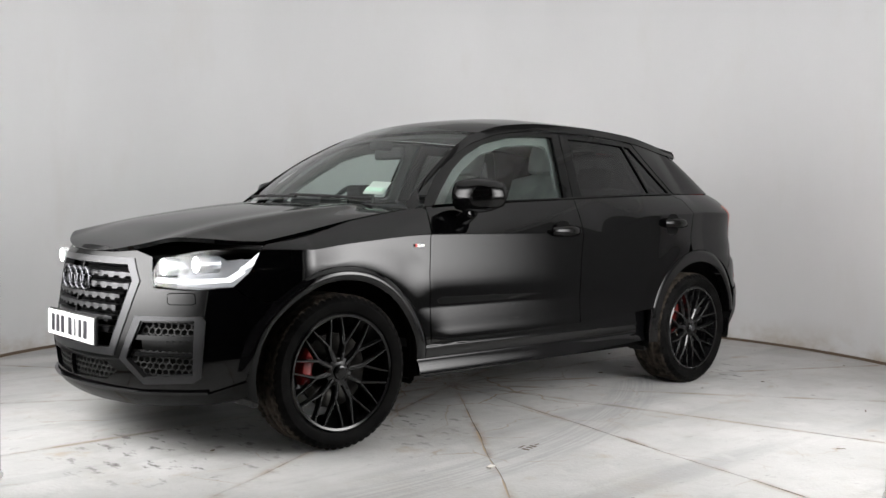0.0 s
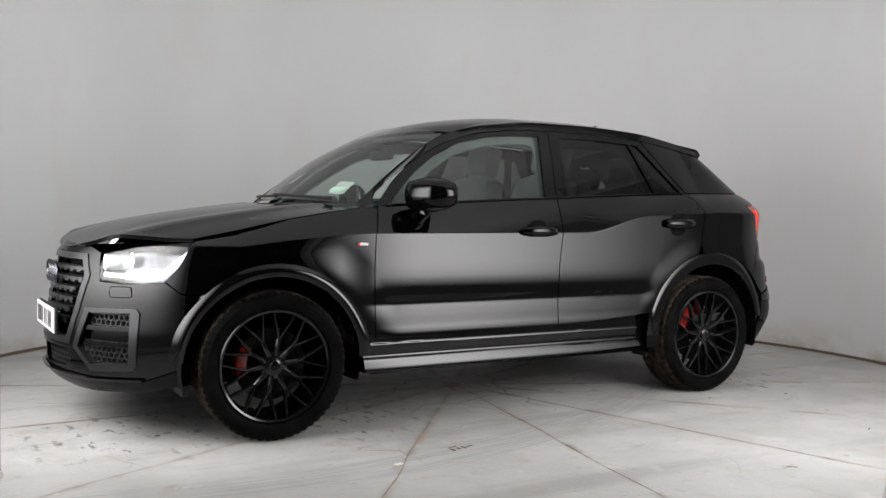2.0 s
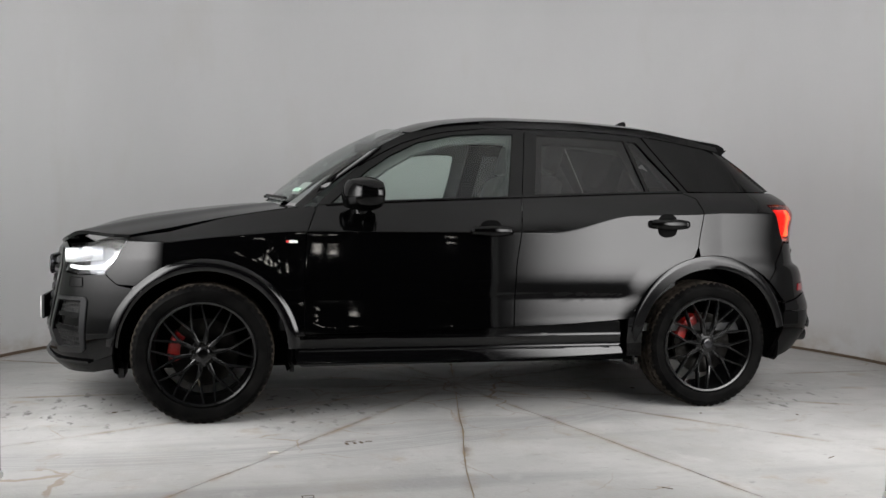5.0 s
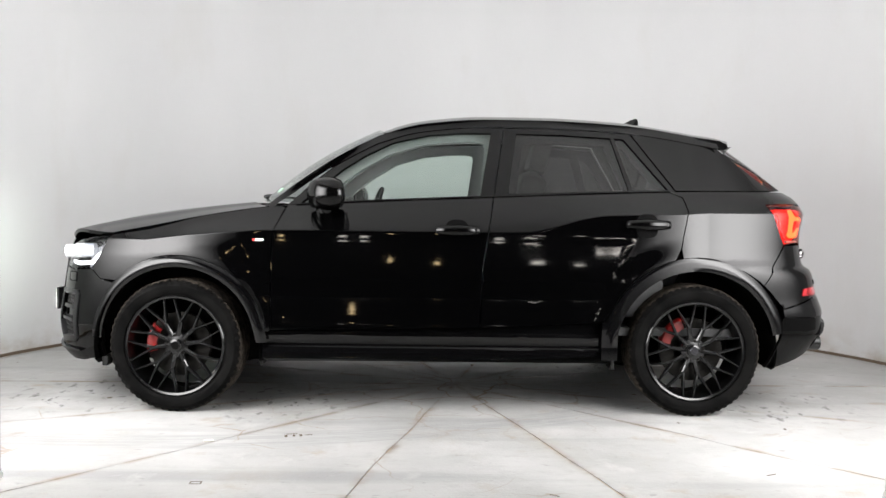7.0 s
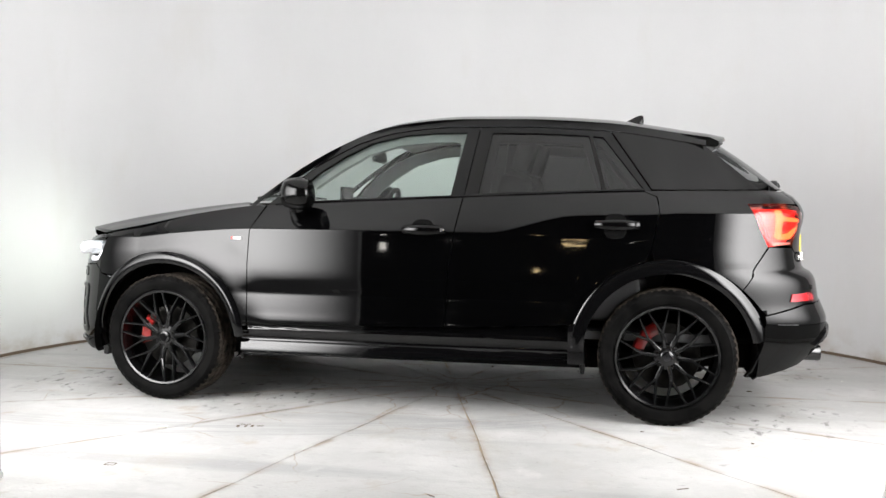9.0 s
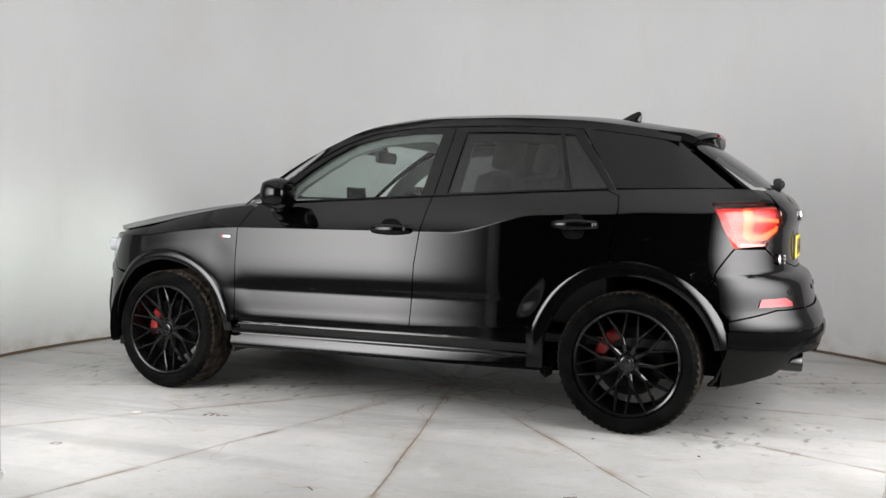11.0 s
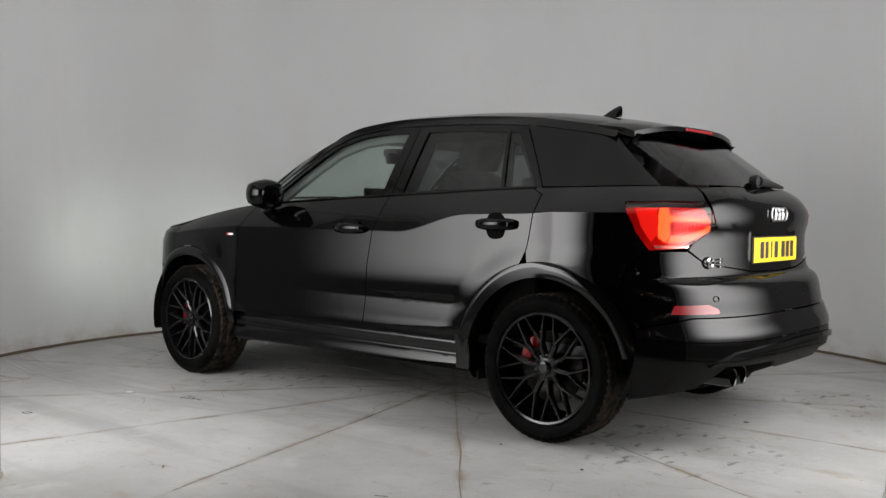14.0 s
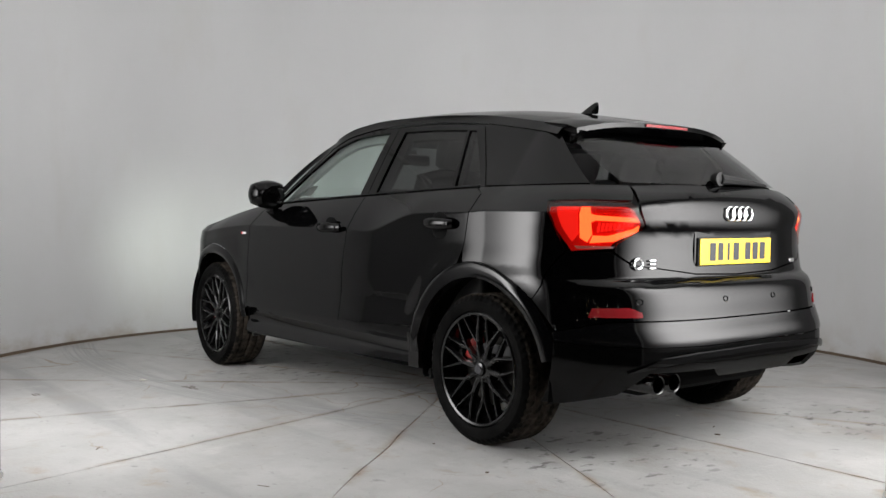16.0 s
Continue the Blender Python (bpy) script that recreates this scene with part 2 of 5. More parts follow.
    vor.inputs["Scale"].default_value = 1.9
    nt.links.new(add.outputs[0], vor.inputs["Vector"])
    thin = op("MINIMUM", op("MULTIPLY", op("MAXIMUM", op("SUBTRACT", 0.011, vor.outputs["Distance"]), 0.0), 160.0), 1.0)
    mix_over(CONCRETE, (0.24, 0.17, 0.10), op("MULTIPLY", thin, op("MAXIMUM", op("MULTIPLY", within(0, 0, 1.5), 1.1), blotch(CONCRETE, 1.4, 0.56, 0.66, 0.6, (1, 1, 1), 3, 41.0))))


SKID_Y, SKID_R = 2.613, 4.074
floor_marks()


def softbox_cloth():
    """Glowing diffuser cloth: brightest in its middle, fading to its rims as softboxes do."""
    m = bpy.data.materials.new("softbox_cloth")
    m.use_nodes = True
    nt = m.node_tree
    b = nt.nodes["Principled BSDF"]
    b.inputs["Base Color"].default_value, b.inputs["Roughness"].default_value = (0.25, 0.25, 0.25, 1), 0.9
    b.inputs["Emission Color"].default_value = (1.0, 0.99, 0.985, 1)
    tc, sx = nt.nodes.new("ShaderNodeTexCoord"), nt.nodes.new("ShaderNodeSeparateXYZ")
    nt.links.new(tc.outputs["Object"], sx.inputs[0])

    def op(kind, a, c=None):
        n = nt.nodes.new("ShaderNodeMath")
        n.operation = kind
        for i, v in enumerate((a, c)):
            if isinstance(v, (int, float)):
                n.inputs[i].default_value = v
            elif v is not None:
                nt.links.new(v, n.inputs[i])
        return n.outputs[0]

    def ramp(value, lo, hi, a, c):
        n = nt.nodes.new("ShaderNodeMapRange")
        n.interpolation_type = "SMOOTHSTEP"
        nt.links.new(value, n.inputs["Value"])
        for key, v in (("From Min", lo), ("From Max", hi), ("To Min", a), ("To Max", c)):
            n.inputs[key].default_value = v
        return n.outputs["Result"]
    bearing = op("ARCTAN2", sx.outputs[1], op("ABSOLUTE", sx.outputs[0]))
    # the doorway stands a little off the middle
    bearing = op("ADD", bearing, op("MULTIPLY", op("GREATER_THAN", sx.outputs[0], 0.0), radians(3.5)))
    z = sx.outputs[2]
    across = op("MULTIPLY", ramp(bearing, radians(-62), radians(-47), 0.0, 1.0), ramp(bearing, radians(-45), radians(-8), 1.0, 0.0))
    up = op("MULTIPLY", ramp(z, 0.42, 0.88, 0.0, 1.0), ramp(z, 1.95, 2.5, 1.0, 0.0))
    nt.links.new(op("MULTIPLY", op("MULTIPLY", across, up), 18.4), b.inputs["Emission Strength"])
    return m


CLOTH = softbox_cloth()

# ---- mesh helpers ----
def part(name, bm, material, parent, label="", smooth=False, angle=35):
    me = bpy.data.meshes.new(name)
    bm.to_mesh(me)
    bm.free()
    me.materials.append(material)
    if smooth:
        me.shade_smooth()
        me.set_sharp_from_angle(angle=radians(angle))
    ob = new(name, me)
    ob.parent = parent
    return tagged(ob, label)


def raw(name, verts, faces, material, parent, label="", smooth=True, angle=35):
    me = bpy.data.meshes.new(name)
    me.from_pydata([tuple(v) for v in verts], [], faces)
    me.materials.append(material)
    if smooth:
        me.shade_smooth()
        me.set_sharp_from_angle(angle=radians(angle))
    ob = new(name, me)
    ob.parent = parent
    return tagged(ob, label)


def box(bm, x, y, z, sx, sy, sz, bevel=0.0, m=None):
    """A bevelled box round (x, y, z)."""
    made = bmesh.ops.create_cube(bm, size=1, matrix=(m or Matrix()) @ Matrix.Translation((x, y, z)) @ Matrix.Diagonal((sx, sy, sz, 1)))
    if bevel:
        vs = set(made["verts"])
        es = [e for e in bm.edges if e.verts[0] in vs and e.verts[1] in vs]
        bmesh.ops.bevel(bm, geom=es, offset=bevel, segments=3, profile=0.5, affect="EDGES")
    return bm


def lathe(profile, n=48, axis="y", closed=False):
    """Turn (radius, along) points about an axis through the origin."""
    verts, faces = [], []
    k = len(profile)
    for i in range(n):
        a = 2 * math.pi * i / n
        for r, h in profile:
            verts.append((r * math.cos(a), h, r * math.sin(a)) if axis == "y" else (h, r * math.cos(a), r * math.sin(a)) if axis == "x"
                         else (r * math.cos(a), r * math.sin(a), h))
    for i in range(n):
        for j in range(k if closed else k - 1):
            a, b = i * k + j, i * k + (j + 1) % k
            c, d = ((i + 1) % n) * k + (j + 1) % k, ((i + 1) % n) * k + j
            faces.append((a, d, c, b))
    return verts, faces


def tube(points, radius, n=8, closed=False, flat=1.0):
    """A round bar along points."""
    verts, faces = [], []
    pts = [Vector(p) for p in points]
    m = len(pts)
    for i, p in enumerate(pts):
        a = pts[(i - 1) % m] if closed or i else p
        b = pts[(i + 1) % m] if closed or i < m - 1 else p
        d = (b - a).normalized()
        side = d.cross(Vector((0, 0, 1)) if abs(d.z) < 0.9 else Vector((1, 0, 0))).normalized()
        up = side.cross(d)
        r = radius(i / (m - 1)) if callable(radius) else radius
        for j in range(n):
            t = 2 * math.pi * j / n
            verts.append(p + side * r * math.cos(t) + up * r * flat * math.sin(t))
    for i in range(m if closed else m - 1):
        for j in range(n):
            a, b = i * n + j, i * n + (j + 1) % n
            c, d = ((i + 1) % m) * n + (j + 1) % n, ((i + 1) % m) * n + j
            faces.append((a, b, c, d))
    if not closed:
        faces += [tuple(range(n))[::-1], tuple((m - 1) * n + j for j in range(n))]
    return verts, faces


def curve(*knots):
    """A smooth monotone curve through (at, value) knots, held flat outside them."""
    xs, ys = [k[0] for k in knots], [k[1] for k in knots]
    d = [(ys[i + 1] - ys[i]) / (xs[i + 1] - xs[i]) for i in range(len(xs) - 1)]
    m = [d[0]] + [0 if a * b <= 0 else 2 * a * b / (a + b) for a, b in zip(d, d[1:])] + [d[-1]]

    def at(x):
        if x <= xs[0]:
            return ys[0] + m[0] * (x - xs[0]) * 0
        if x >= xs[-1]:
            return ys[-1]
        i = max(j for j in range(len(xs) - 1) if xs[j] <= x)
        h = xs[i + 1] - xs[i]
        t = (x - xs[i]) / h
        return ((2 * t ** 3 - 3 * t * t + 1) * ys[i] + (t ** 3 - 2 * t * t + t) * h * m[i] + (3 * t * t - 2 * t ** 3) * ys[i + 1]
                + (t ** 3 - t * t) * h * m[i + 1])
    return at


def skin(name, outer, fn, material, parent, label="", holes=(), cuts=(), step=0.04, thick=0.018, lift=0.0, centre=(0, 0, 0.7), sign=1):
    """A curved panel: the flat outline (u, v), with holes, laid onto the surface fn(u, v), with a thickness inwards."""
    loops = [list(outer)] + [list(h) for h in holes]
    flat = [Vector((a, b, 0)) for lp in loops for a, b in lp]
    bm = bmesh.new()
    vs = [bm.verts.new(p) for p in flat]
    for tri in tessellate_polygon([[Vector((a, b, 0)) for a, b in lp] for lp in loops]):
        try:
            bm.faces.new([vs[i] for i in tri])
        except ValueError:
            pass
    for axis in (0, 1):
        lo, hi = min(p[axis] for p in flat), max(p[axis] for p in flat)
        k = math.floor(lo / step) + 1
        while k * step < hi:
            co, no = [0, 0, 0], [0, 0, 0]
            co[axis], no[axis] = k * step, 1
            bmesh.ops.bisect_plane(bm, geom=bm.verts[:] + bm.edges[:] + bm.faces[:], dist=1e-5, plane_co=co, plane_no=no)
            k += 1
    for c in cuts:
        bmesh.ops.bisect_plane(bm, geom=bm.verts[:] + bm.edges[:] + bm.faces[:], dist=1e-5, plane_co=(0, c, 0), plane_no=(0, 1, 0))
    bmesh.ops.dissolve_degenerate(bm, dist=1e-5, edges=bm.edges[:])
    bm.verts.index_update()
    pos, nor = [], []
    c0 = Vector(centre)
    for v in bm.verts:
        a, b = v.co.x, v.co.y
        e = 0.004
        p = Vector(fn(a, b))
        n = (Vector(fn(a + e, b)) - Vector(fn(a - e, b))).cross(Vector(fn(a, b + e)) - Vector(fn(a, b - e)))
        n = n.normalized() if n.length > 1e-12 else Vector((0, 0, 1))
        ref = p - Vector((max(min(p.x, 1.2), -1.2), 0, c0.z))
        if n.dot(ref) < 0:
            n = -n
        p = p + n * lift
        if sign < 0:
            p.y, n.y = -p.y, -n.y
        pos.append(p), nor.append(n)
    verts, faces, loopn = list(pos), [], []
    for f in bm.faces:
        ids = [v.index for v in f.verts]
        fnrm = Vector((0, 0, 0))
        for i in range(1, len(ids) - 1):
            fnrm += (pos[ids[i]] - pos[ids[0]]).cross(pos[ids[i + 1]] - pos[ids[0]])
        if fnrm.dot(nor[ids[0]]) < 0:
            ids.reverse()
        faces.append(ids)
        loopn += [nor[i] for i in ids]
    if thick:
        used = {}
        for ids in list(faces):
            for a, b in zip(ids, ids[1:] + ids[:1]):
                used[(a, b)] = 1
        inner = {}
        for a, b in list(used):
            if (b, a) in used:
                continue
            for i in (a, b):
                if i not in inner:
                    inner[i] = len(verts)
                    verts.append(pos[i] - nor[i] * thick)
            q = [b, a, inner[a], inner[b]]
            fnrm = (verts[q[1]] - verts[q[0]]).cross(verts[q[2]] - verts[q[0]])
            fnrm = fnrm.normalized() if fnrm.length > 1e-12 else nor[a]
            faces.append(q)
            loopn += [fnrm] * 4
    bm.free()
    me = bpy.data.meshes.new(name)
    me.from_pydata([tuple(v) for v in verts], [], faces)
    me.materials.append(material)
    me.shade_smooth()
    me.normals_split_custom_set([tuple(n) for n in loopn])
    ob = new(name, me)
    ob.parent = parent
    return tagged(ob, label)


def sheet(name, fn, nu, nv, material, parent, label="", smooth=True, flip=False):
    """A grid over fn(u, v), both 0 to 1."""
    verts = [fn(i / nu, j / nv) for j in range(nv + 1) for i in range(nu + 1)]
    w = nu + 1
    faces = [(j * w + i, j * w + i + 1, (j + 1) * w + i + 1, (j + 1) * w + i) for j in range(nv) for i in range(nu)]
    if flip:
        faces = [f[::-1] for f in faces]
    return raw(name, verts, faces, material, parent, label, smooth, 60)


def arc(cx, cz, r, a0, a1, n):
    return [(cx + r * math.cos(radians(a0 + (a1 - a0) * i / n)), cz + r * math.sin(radians(a0 + (a1 - a0) * i / n))) for i in range(n + 1)]


# ---- the booth ----
def build_booth():
    x0, x1 = -1.46, 1.27                       # the doorway's jambs
    a0 = math.atan2(-math.sqrt(ROOM ** 2 - x1 ** 2), x1)
    a1 = math.atan2(-math.sqrt(ROOM ** 2 - x0 ** 2), x0) + 2 * math.pi
    n = 120
    rows = [(ROOM, 0), (ROOM, CEIL), (ROOM + 0.12, CEIL), (ROOM + 0.12, 0)]
    verts, faces = [], []
    for i in range(n + 1):
        a = a0 + (a1 - a0) * i / n
        verts += [(r * math.cos(a), r * math.sin(a), z) for r, z in rows]
    for i in range(n):
        for j in range(4):
            faces.append((i * 4 + j, i * 4 + (j + 1) % 4, i * 4 + 4 + (j + 1) % 4, i * 4 + 4 + j))
    faces += [(0, 1, 2, 3), tuple(n * 4 + j for j in (3, 2, 1, 0))]
    tagged(raw("wall_round", verts, faces, WALL, None, "curved booth wall, matt off-white paint, scuffed at its foot"), category="wall", kind="structure")
    # dirty gap at the wall's foot
    verts, faces = [], []
    for i in range(n + 1):
        a = a0 + (a1 - a0) * i / n
        verts += [(r * math.cos(a), r * math.sin(a), z) for r, z in ((ROOM - 0.030, 0.0), (ROOM - 0.016, 0.012), (ROOM - 0.001, 0.016))]
    for i in range(n):
        for j in range(2):
            faces.append((i * 3 + j, i * 3 + 3 + j, i * 3 + 4 + j, i * 3 + 1 + j))
    tagged(raw("baseboard", verts, faces, DIRT, None, "brown dirty joint along the foot of the wall"), category="baseboard", kind="structure")
    # white rim under the ceiling
    verts, faces = lathe([(ROOM - 0.002, CEIL - 0.03), (ROOM - 0.02, CEIL - 0.045), (ROOM - 0.10, CEIL - 0.045), (ROOM - 0.10, CEIL)], 96, "z")
    tagged(raw("trim", verts, faces, TRIMWHITE, None, "white rim where wall meets ceiling"), category="trim", kind="structure")
    verts, faces = lathe([(0.0, CEIL), (ROOM + 0.12, CEIL), (ROOM + 0.12, CEIL + 0.1), (0.0, CEIL + 0.1)], 64, "z")
    tagged(raw("ceiling", verts, faces, CEILING, None, "plain off-white booth ceiling", False), category="ceiling", kind="structure")
    for sg in (1, -1):
        soft = tagged(new("softbox"), "tall curved white softbox lamp along the booth wall", "lamp", "softboxes beside the doorway")
        verts, faces, n, m = [], [], 20, 10
        end = -65.4 if sg > 0 else -61.7
        for i in range(n + 1):
            t = radians(end - end * i / n)
            for j in range(m + 1):
                verts.append((sg * 3.05 * math.cos(t), 3.05 * math.sin(t), 0.20 + 2.62 * j / m))
        faces = [(i * (m + 1) + j, i * (m + 1) + j + 1, (i + 1) * (m + 1) + j + 1, (i + 1) * (m + 1) + j)[::sg] for i in range(n) for j in range(m)]
        raw("diffuser", verts, faces, CLOTH, soft, "glowing white diffuser cloth")
        for z in (0.19, 2.83):
            v, f = tube([(sg * 3.055 * math.cos(radians(end - end * i / 20)), 3.055 * math.sin(radians(end - end * i / 20)), z) for i in range(21)], 0.015, 8)
            raw("rail", v, f, TRIMWHITE, soft, "white rail")
        for deg in (end + 0.3, -0.3):
            v, f = tube([(sg * 3.08 * math.cos(radians(deg)), 3.08 * math.sin(radians(deg)), z) for z in (0.0, 1.0, 2.84)], 0.015, 8)
            raw("post", v, f, TRIMWHITE, soft, "white post")
    # front wall over and beside the doorway, towards the hall
    bm = bmesh.new()
    box(bm, -4.2, -2.95, 1.6, 5.2, 0.1, 3.2), box(bm, 4.05, -2.95, 1.6, 5.2, 0.1, 3.2)
    ob = part("wall_front", bm, HALL, None, "dark outer face of the booth")
    tagged(ob, category="wall", kind="structure")
    # ground under all, the hall round it
    bm = bmesh.new()
    bmesh.ops.create_grid(bm, x_segments=8, y_segments=8, size=11, matrix=Matrix.Translation((0, -3, -0.09)))
    tagged(part("ground", bm, HALLFLOOR, None, "dark concrete hall floor"), category="floor", kind="structure")
    bm = bmesh.new()
    for x, y, sx, sy in ((0, -14, 22, 0.2), (0, 8, 22, 0.2), (-11, -3, 0.2, 22), (11, -3, 0.2, 22)):
        box(bm, x, y, 2.9, sx, sy, 6)
    tagged(part("wall_hall", bm, HALL, None, "unlit hall walls behind the booth"), category="wall", kind="structure")
    bm = bmesh.new()
    box(bm, 0, -3, 5.95, 22, 22, 0.1)
    tagged(part("ceiling_hall", bm, HALL, None, "unlit hall roof"), category="ceiling", kind="structure")
    # apron between the turning floor and the hall, ring of still floor at the wall
    verts, faces = lathe([(3.075, 0.0), (ROOM + 0.12, 0.0), (ROOM + 0.12, -0.09)], 96, "z")
    tagged(raw("floor", verts, faces, CONCRETE, None, "narrow still ring of concrete round the turntable", True), category="floor", kind="structure")
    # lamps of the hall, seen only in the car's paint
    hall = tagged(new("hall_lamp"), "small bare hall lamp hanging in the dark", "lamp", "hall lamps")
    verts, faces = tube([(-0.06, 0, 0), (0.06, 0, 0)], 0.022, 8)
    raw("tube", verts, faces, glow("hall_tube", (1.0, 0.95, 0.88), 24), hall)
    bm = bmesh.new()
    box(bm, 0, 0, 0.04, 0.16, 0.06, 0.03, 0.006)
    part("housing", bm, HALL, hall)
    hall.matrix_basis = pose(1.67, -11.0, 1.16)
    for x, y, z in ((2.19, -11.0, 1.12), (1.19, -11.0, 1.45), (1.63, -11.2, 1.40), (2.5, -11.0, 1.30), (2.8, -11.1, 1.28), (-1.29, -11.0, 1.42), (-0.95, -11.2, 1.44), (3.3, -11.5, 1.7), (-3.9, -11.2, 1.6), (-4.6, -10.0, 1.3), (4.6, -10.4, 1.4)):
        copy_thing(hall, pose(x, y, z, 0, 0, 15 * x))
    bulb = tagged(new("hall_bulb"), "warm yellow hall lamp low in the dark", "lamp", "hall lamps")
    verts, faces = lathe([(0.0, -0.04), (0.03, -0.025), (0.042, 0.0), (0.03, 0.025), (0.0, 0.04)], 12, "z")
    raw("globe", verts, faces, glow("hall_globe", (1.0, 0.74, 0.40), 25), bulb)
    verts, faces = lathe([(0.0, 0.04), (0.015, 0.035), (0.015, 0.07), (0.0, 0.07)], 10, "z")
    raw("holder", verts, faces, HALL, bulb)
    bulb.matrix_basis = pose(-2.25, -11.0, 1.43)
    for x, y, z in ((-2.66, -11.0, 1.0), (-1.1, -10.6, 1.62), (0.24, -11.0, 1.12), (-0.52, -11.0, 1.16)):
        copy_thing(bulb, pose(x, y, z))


def build_turntable():
    table = tagged(new("turntable"), "round concrete turntable floor in wedge-shaped slabs", "turntable")
    n, r0, r1 = 14, 0.27, 3.065
    rng = random.Random(4)
    step = 2 * math.pi / n
    first = radians(-50.2)
    for i in range(n):
        a, b = first + i * step, first + (i + 1) * step
        verts, faces = [], []
        k, m = 44, 5
        # ragged joints between the slabs
        ja = [0.0022 + 0.007 * max(0, noise.noise((i * 7.1, q * 0.61, 0.5))) for q in range(k + 1)]
        jb = [0.0022 + 0.007 * max(0, noise.noise((((i + 1) % n) * 7.1, q * 0.61, 0.5))) for q in range(k + 1)]
        for q in range(k + 1):
            r = r0 + (r1 - r0) * (q / k)
            wob_a = 0.012 * noise.noise((i * 3.3, r * 2.5, 1.5)) * min(1, r)
            wob_b = 0.012 * noise.noise((((i + 1) % n) * 3.3, r * 2.5, 1.5)) * min(1, r)
            aa, bb = a + (ja[q] + wob_a) / r, b + (wob_b - jb[q]) / r
            for s in range(m + 1):
                t = aa + (bb - aa) * s / m
                verts.append((r * math.cos(t), r * math.sin(t), 0.0))
        w = m + 1
        for q in range(k):
            for s in range(m):
                faces.append((q * w + s, q * w + w + s, q * w + w + s + 1, q * w + s + 1))
        ring = [q * w for q in range(k + 1)] + [k * w + s for s in range(1, w)] + [q * w + m for q in range(k - 1, -1, -1)] + [s for s in range(m - 1, 0, -1)]
        low = {v: len(verts) + j for j, v in enumerate(ring)}
        verts += [(verts[v][0], verts[v][1], -0.012) for v in ring]
        for v, u in zip(ring, ring[1:] + ring[:1]):
            faces.append((v, low[v], low[u], u))
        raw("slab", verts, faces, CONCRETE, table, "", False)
    verts, faces = lathe([(0.0, 0.0), (r0 - 0.005, 0.0), (r0 - 0.005, -0.012)], 40, "z")
    raw("centre_plate", verts, faces, CONCRETE, table, "round centre slab", True)
    verts, faces = lathe([(0.0, -0.0035), (3.07, -0.0035), (3.07, -0.08), (0.0, -0.08)], 64, "z")
    raw("base", verts, faces, CRACK, table, "brown filler showing in the joints", False)
    # crumbs and chips lying on it
    for i in range(18):
        a, r = rng.uniform(0, 6.28), 3.0 * math.sqrt(rng.uniform(0.05, 1))
        s = rng.uniform(0.004, 0.011)
        bm = bmesh.new()
        bmesh.ops.create_icosphere(bm, subdivisions=1, radius=1)
        for v in bm.verts:
            v.co = Vector((v.co.x * s * 1.6, v.co.y * s, max(v.co.z, -0.2) * s * 0.4)) * rng.uniform(0.8, 1.2)
        ob = part("chip", bm, DEBRIS if i % 3 == 0 else DIRT, table, "")
        ob.matrix_basis = pose(r * math.cos(a), r * math.sin(a), 0.001, 0, 0, rng.uniform(0, 360))
    bm = bmesh.new()
    box(bm, 0, 0, 0.004, 0.042, 0.024, 0.008, 0.003)
    part("chip", bm, DEBRIS, table, "pale crumb of filler").matrix_basis = pose(-1.123, -1.445, 0.0, 0, 0, 20)
    # rubber ticks and scuffs
    for x, y, lx, ly, turn in ((-0.80, -1.33, 0.014, 0.034, 10), (-0.765, -1.322, 0.012, 0.03, 8), (-0.735, -1.315, 0.012, 0.034, 12), (-0.70, -1.305, 0.03, 0.008, 14), (-0.78, -1.29, 0.05, 0.006, 14),
                               (-1.03, -2.09, 0.04, 0.004, 0), (-1.03, -2.06, 0.04, 0.004, 0), (-1.05, -2.075, 0.004, 0.03, 0), (-1.01, -2.075, 0.004, 0.03, 0), (1.2, -1.9, 0.05, 0.006, 30), (0.3, -2.2, 0.04, 0.006, -40)):
        bm = bmesh.new()
        box(bm, 0, 0, 0.0006, lx, ly, 0.0012, 0.0003)
        part("rubber_mark", bm, DIRT, table, "").matrix_basis = pose(x, y, 0.0, 0, 0, turn)
    return table


# ---- the car: front towards -x, its left side towards -y ----
XF, XR = -1.45, 1.35
N_F, N_R = 1.95, 3.15
S_END = 1.15
belt = curve((-1.75, 0.872), (-1.45, 0.930), (-1.2, 0.982), (-0.9, 1.030), (-0.75, 1.046), (0.25, 1.10), (1.2, 1.14), (1.75, 1.15))
crease = curve((-1.45, 0.86), (-1.2, 0.89), (-0.8, 0.916), (0.4, 0.915), (0.85, 1.01), (1.2, 1.02), (1.35, 1.03))
w_crease = curve((-1.45, 0.872), (-1.2, 0.884), (-0.8, 0.886), (-0.2, 0.887), (0.4, 0.8865), (0.8, 0.890), (1.1, 0.897), (1.22, 0.898), (1.35, 0.892))
w_belt = curve((-1.45, 0.79), (-1.2, 0.785), (-0.75, 0.775), (0.25, 0.782), (1.2, 0.775), (1.35, 0.755))
z_roof = curve((-0.75, 1.10), (-0.55, 1.25), (-0.40, 1.345), (-0.27, 1.415), (-0.08, 1.465), (0.25, 1.492), (0.52, 1.492), (0.97, 1.473), (1.29, 1.432), (1.5, 1.395))
w_roof = curve((-0.75, 0.70), (-0.27, 0.60), (0.25, 0.60), (0.97, 0.585), (1.3, 0.555), (1.5, 0.53))
low = curve((0.20, -0.10), (0.28, -0.055), (0.36, -0.020), (0.43, -0.002), (0.48, -0.0038), (0.54, -0.0072), (0.585, -0.0083), (0.63, -0.0074), (0.69, -0.0044), (0.76, -0.0015),
            (0.84, 0.001), (0.92, 0.0), (1.05, 0.0))
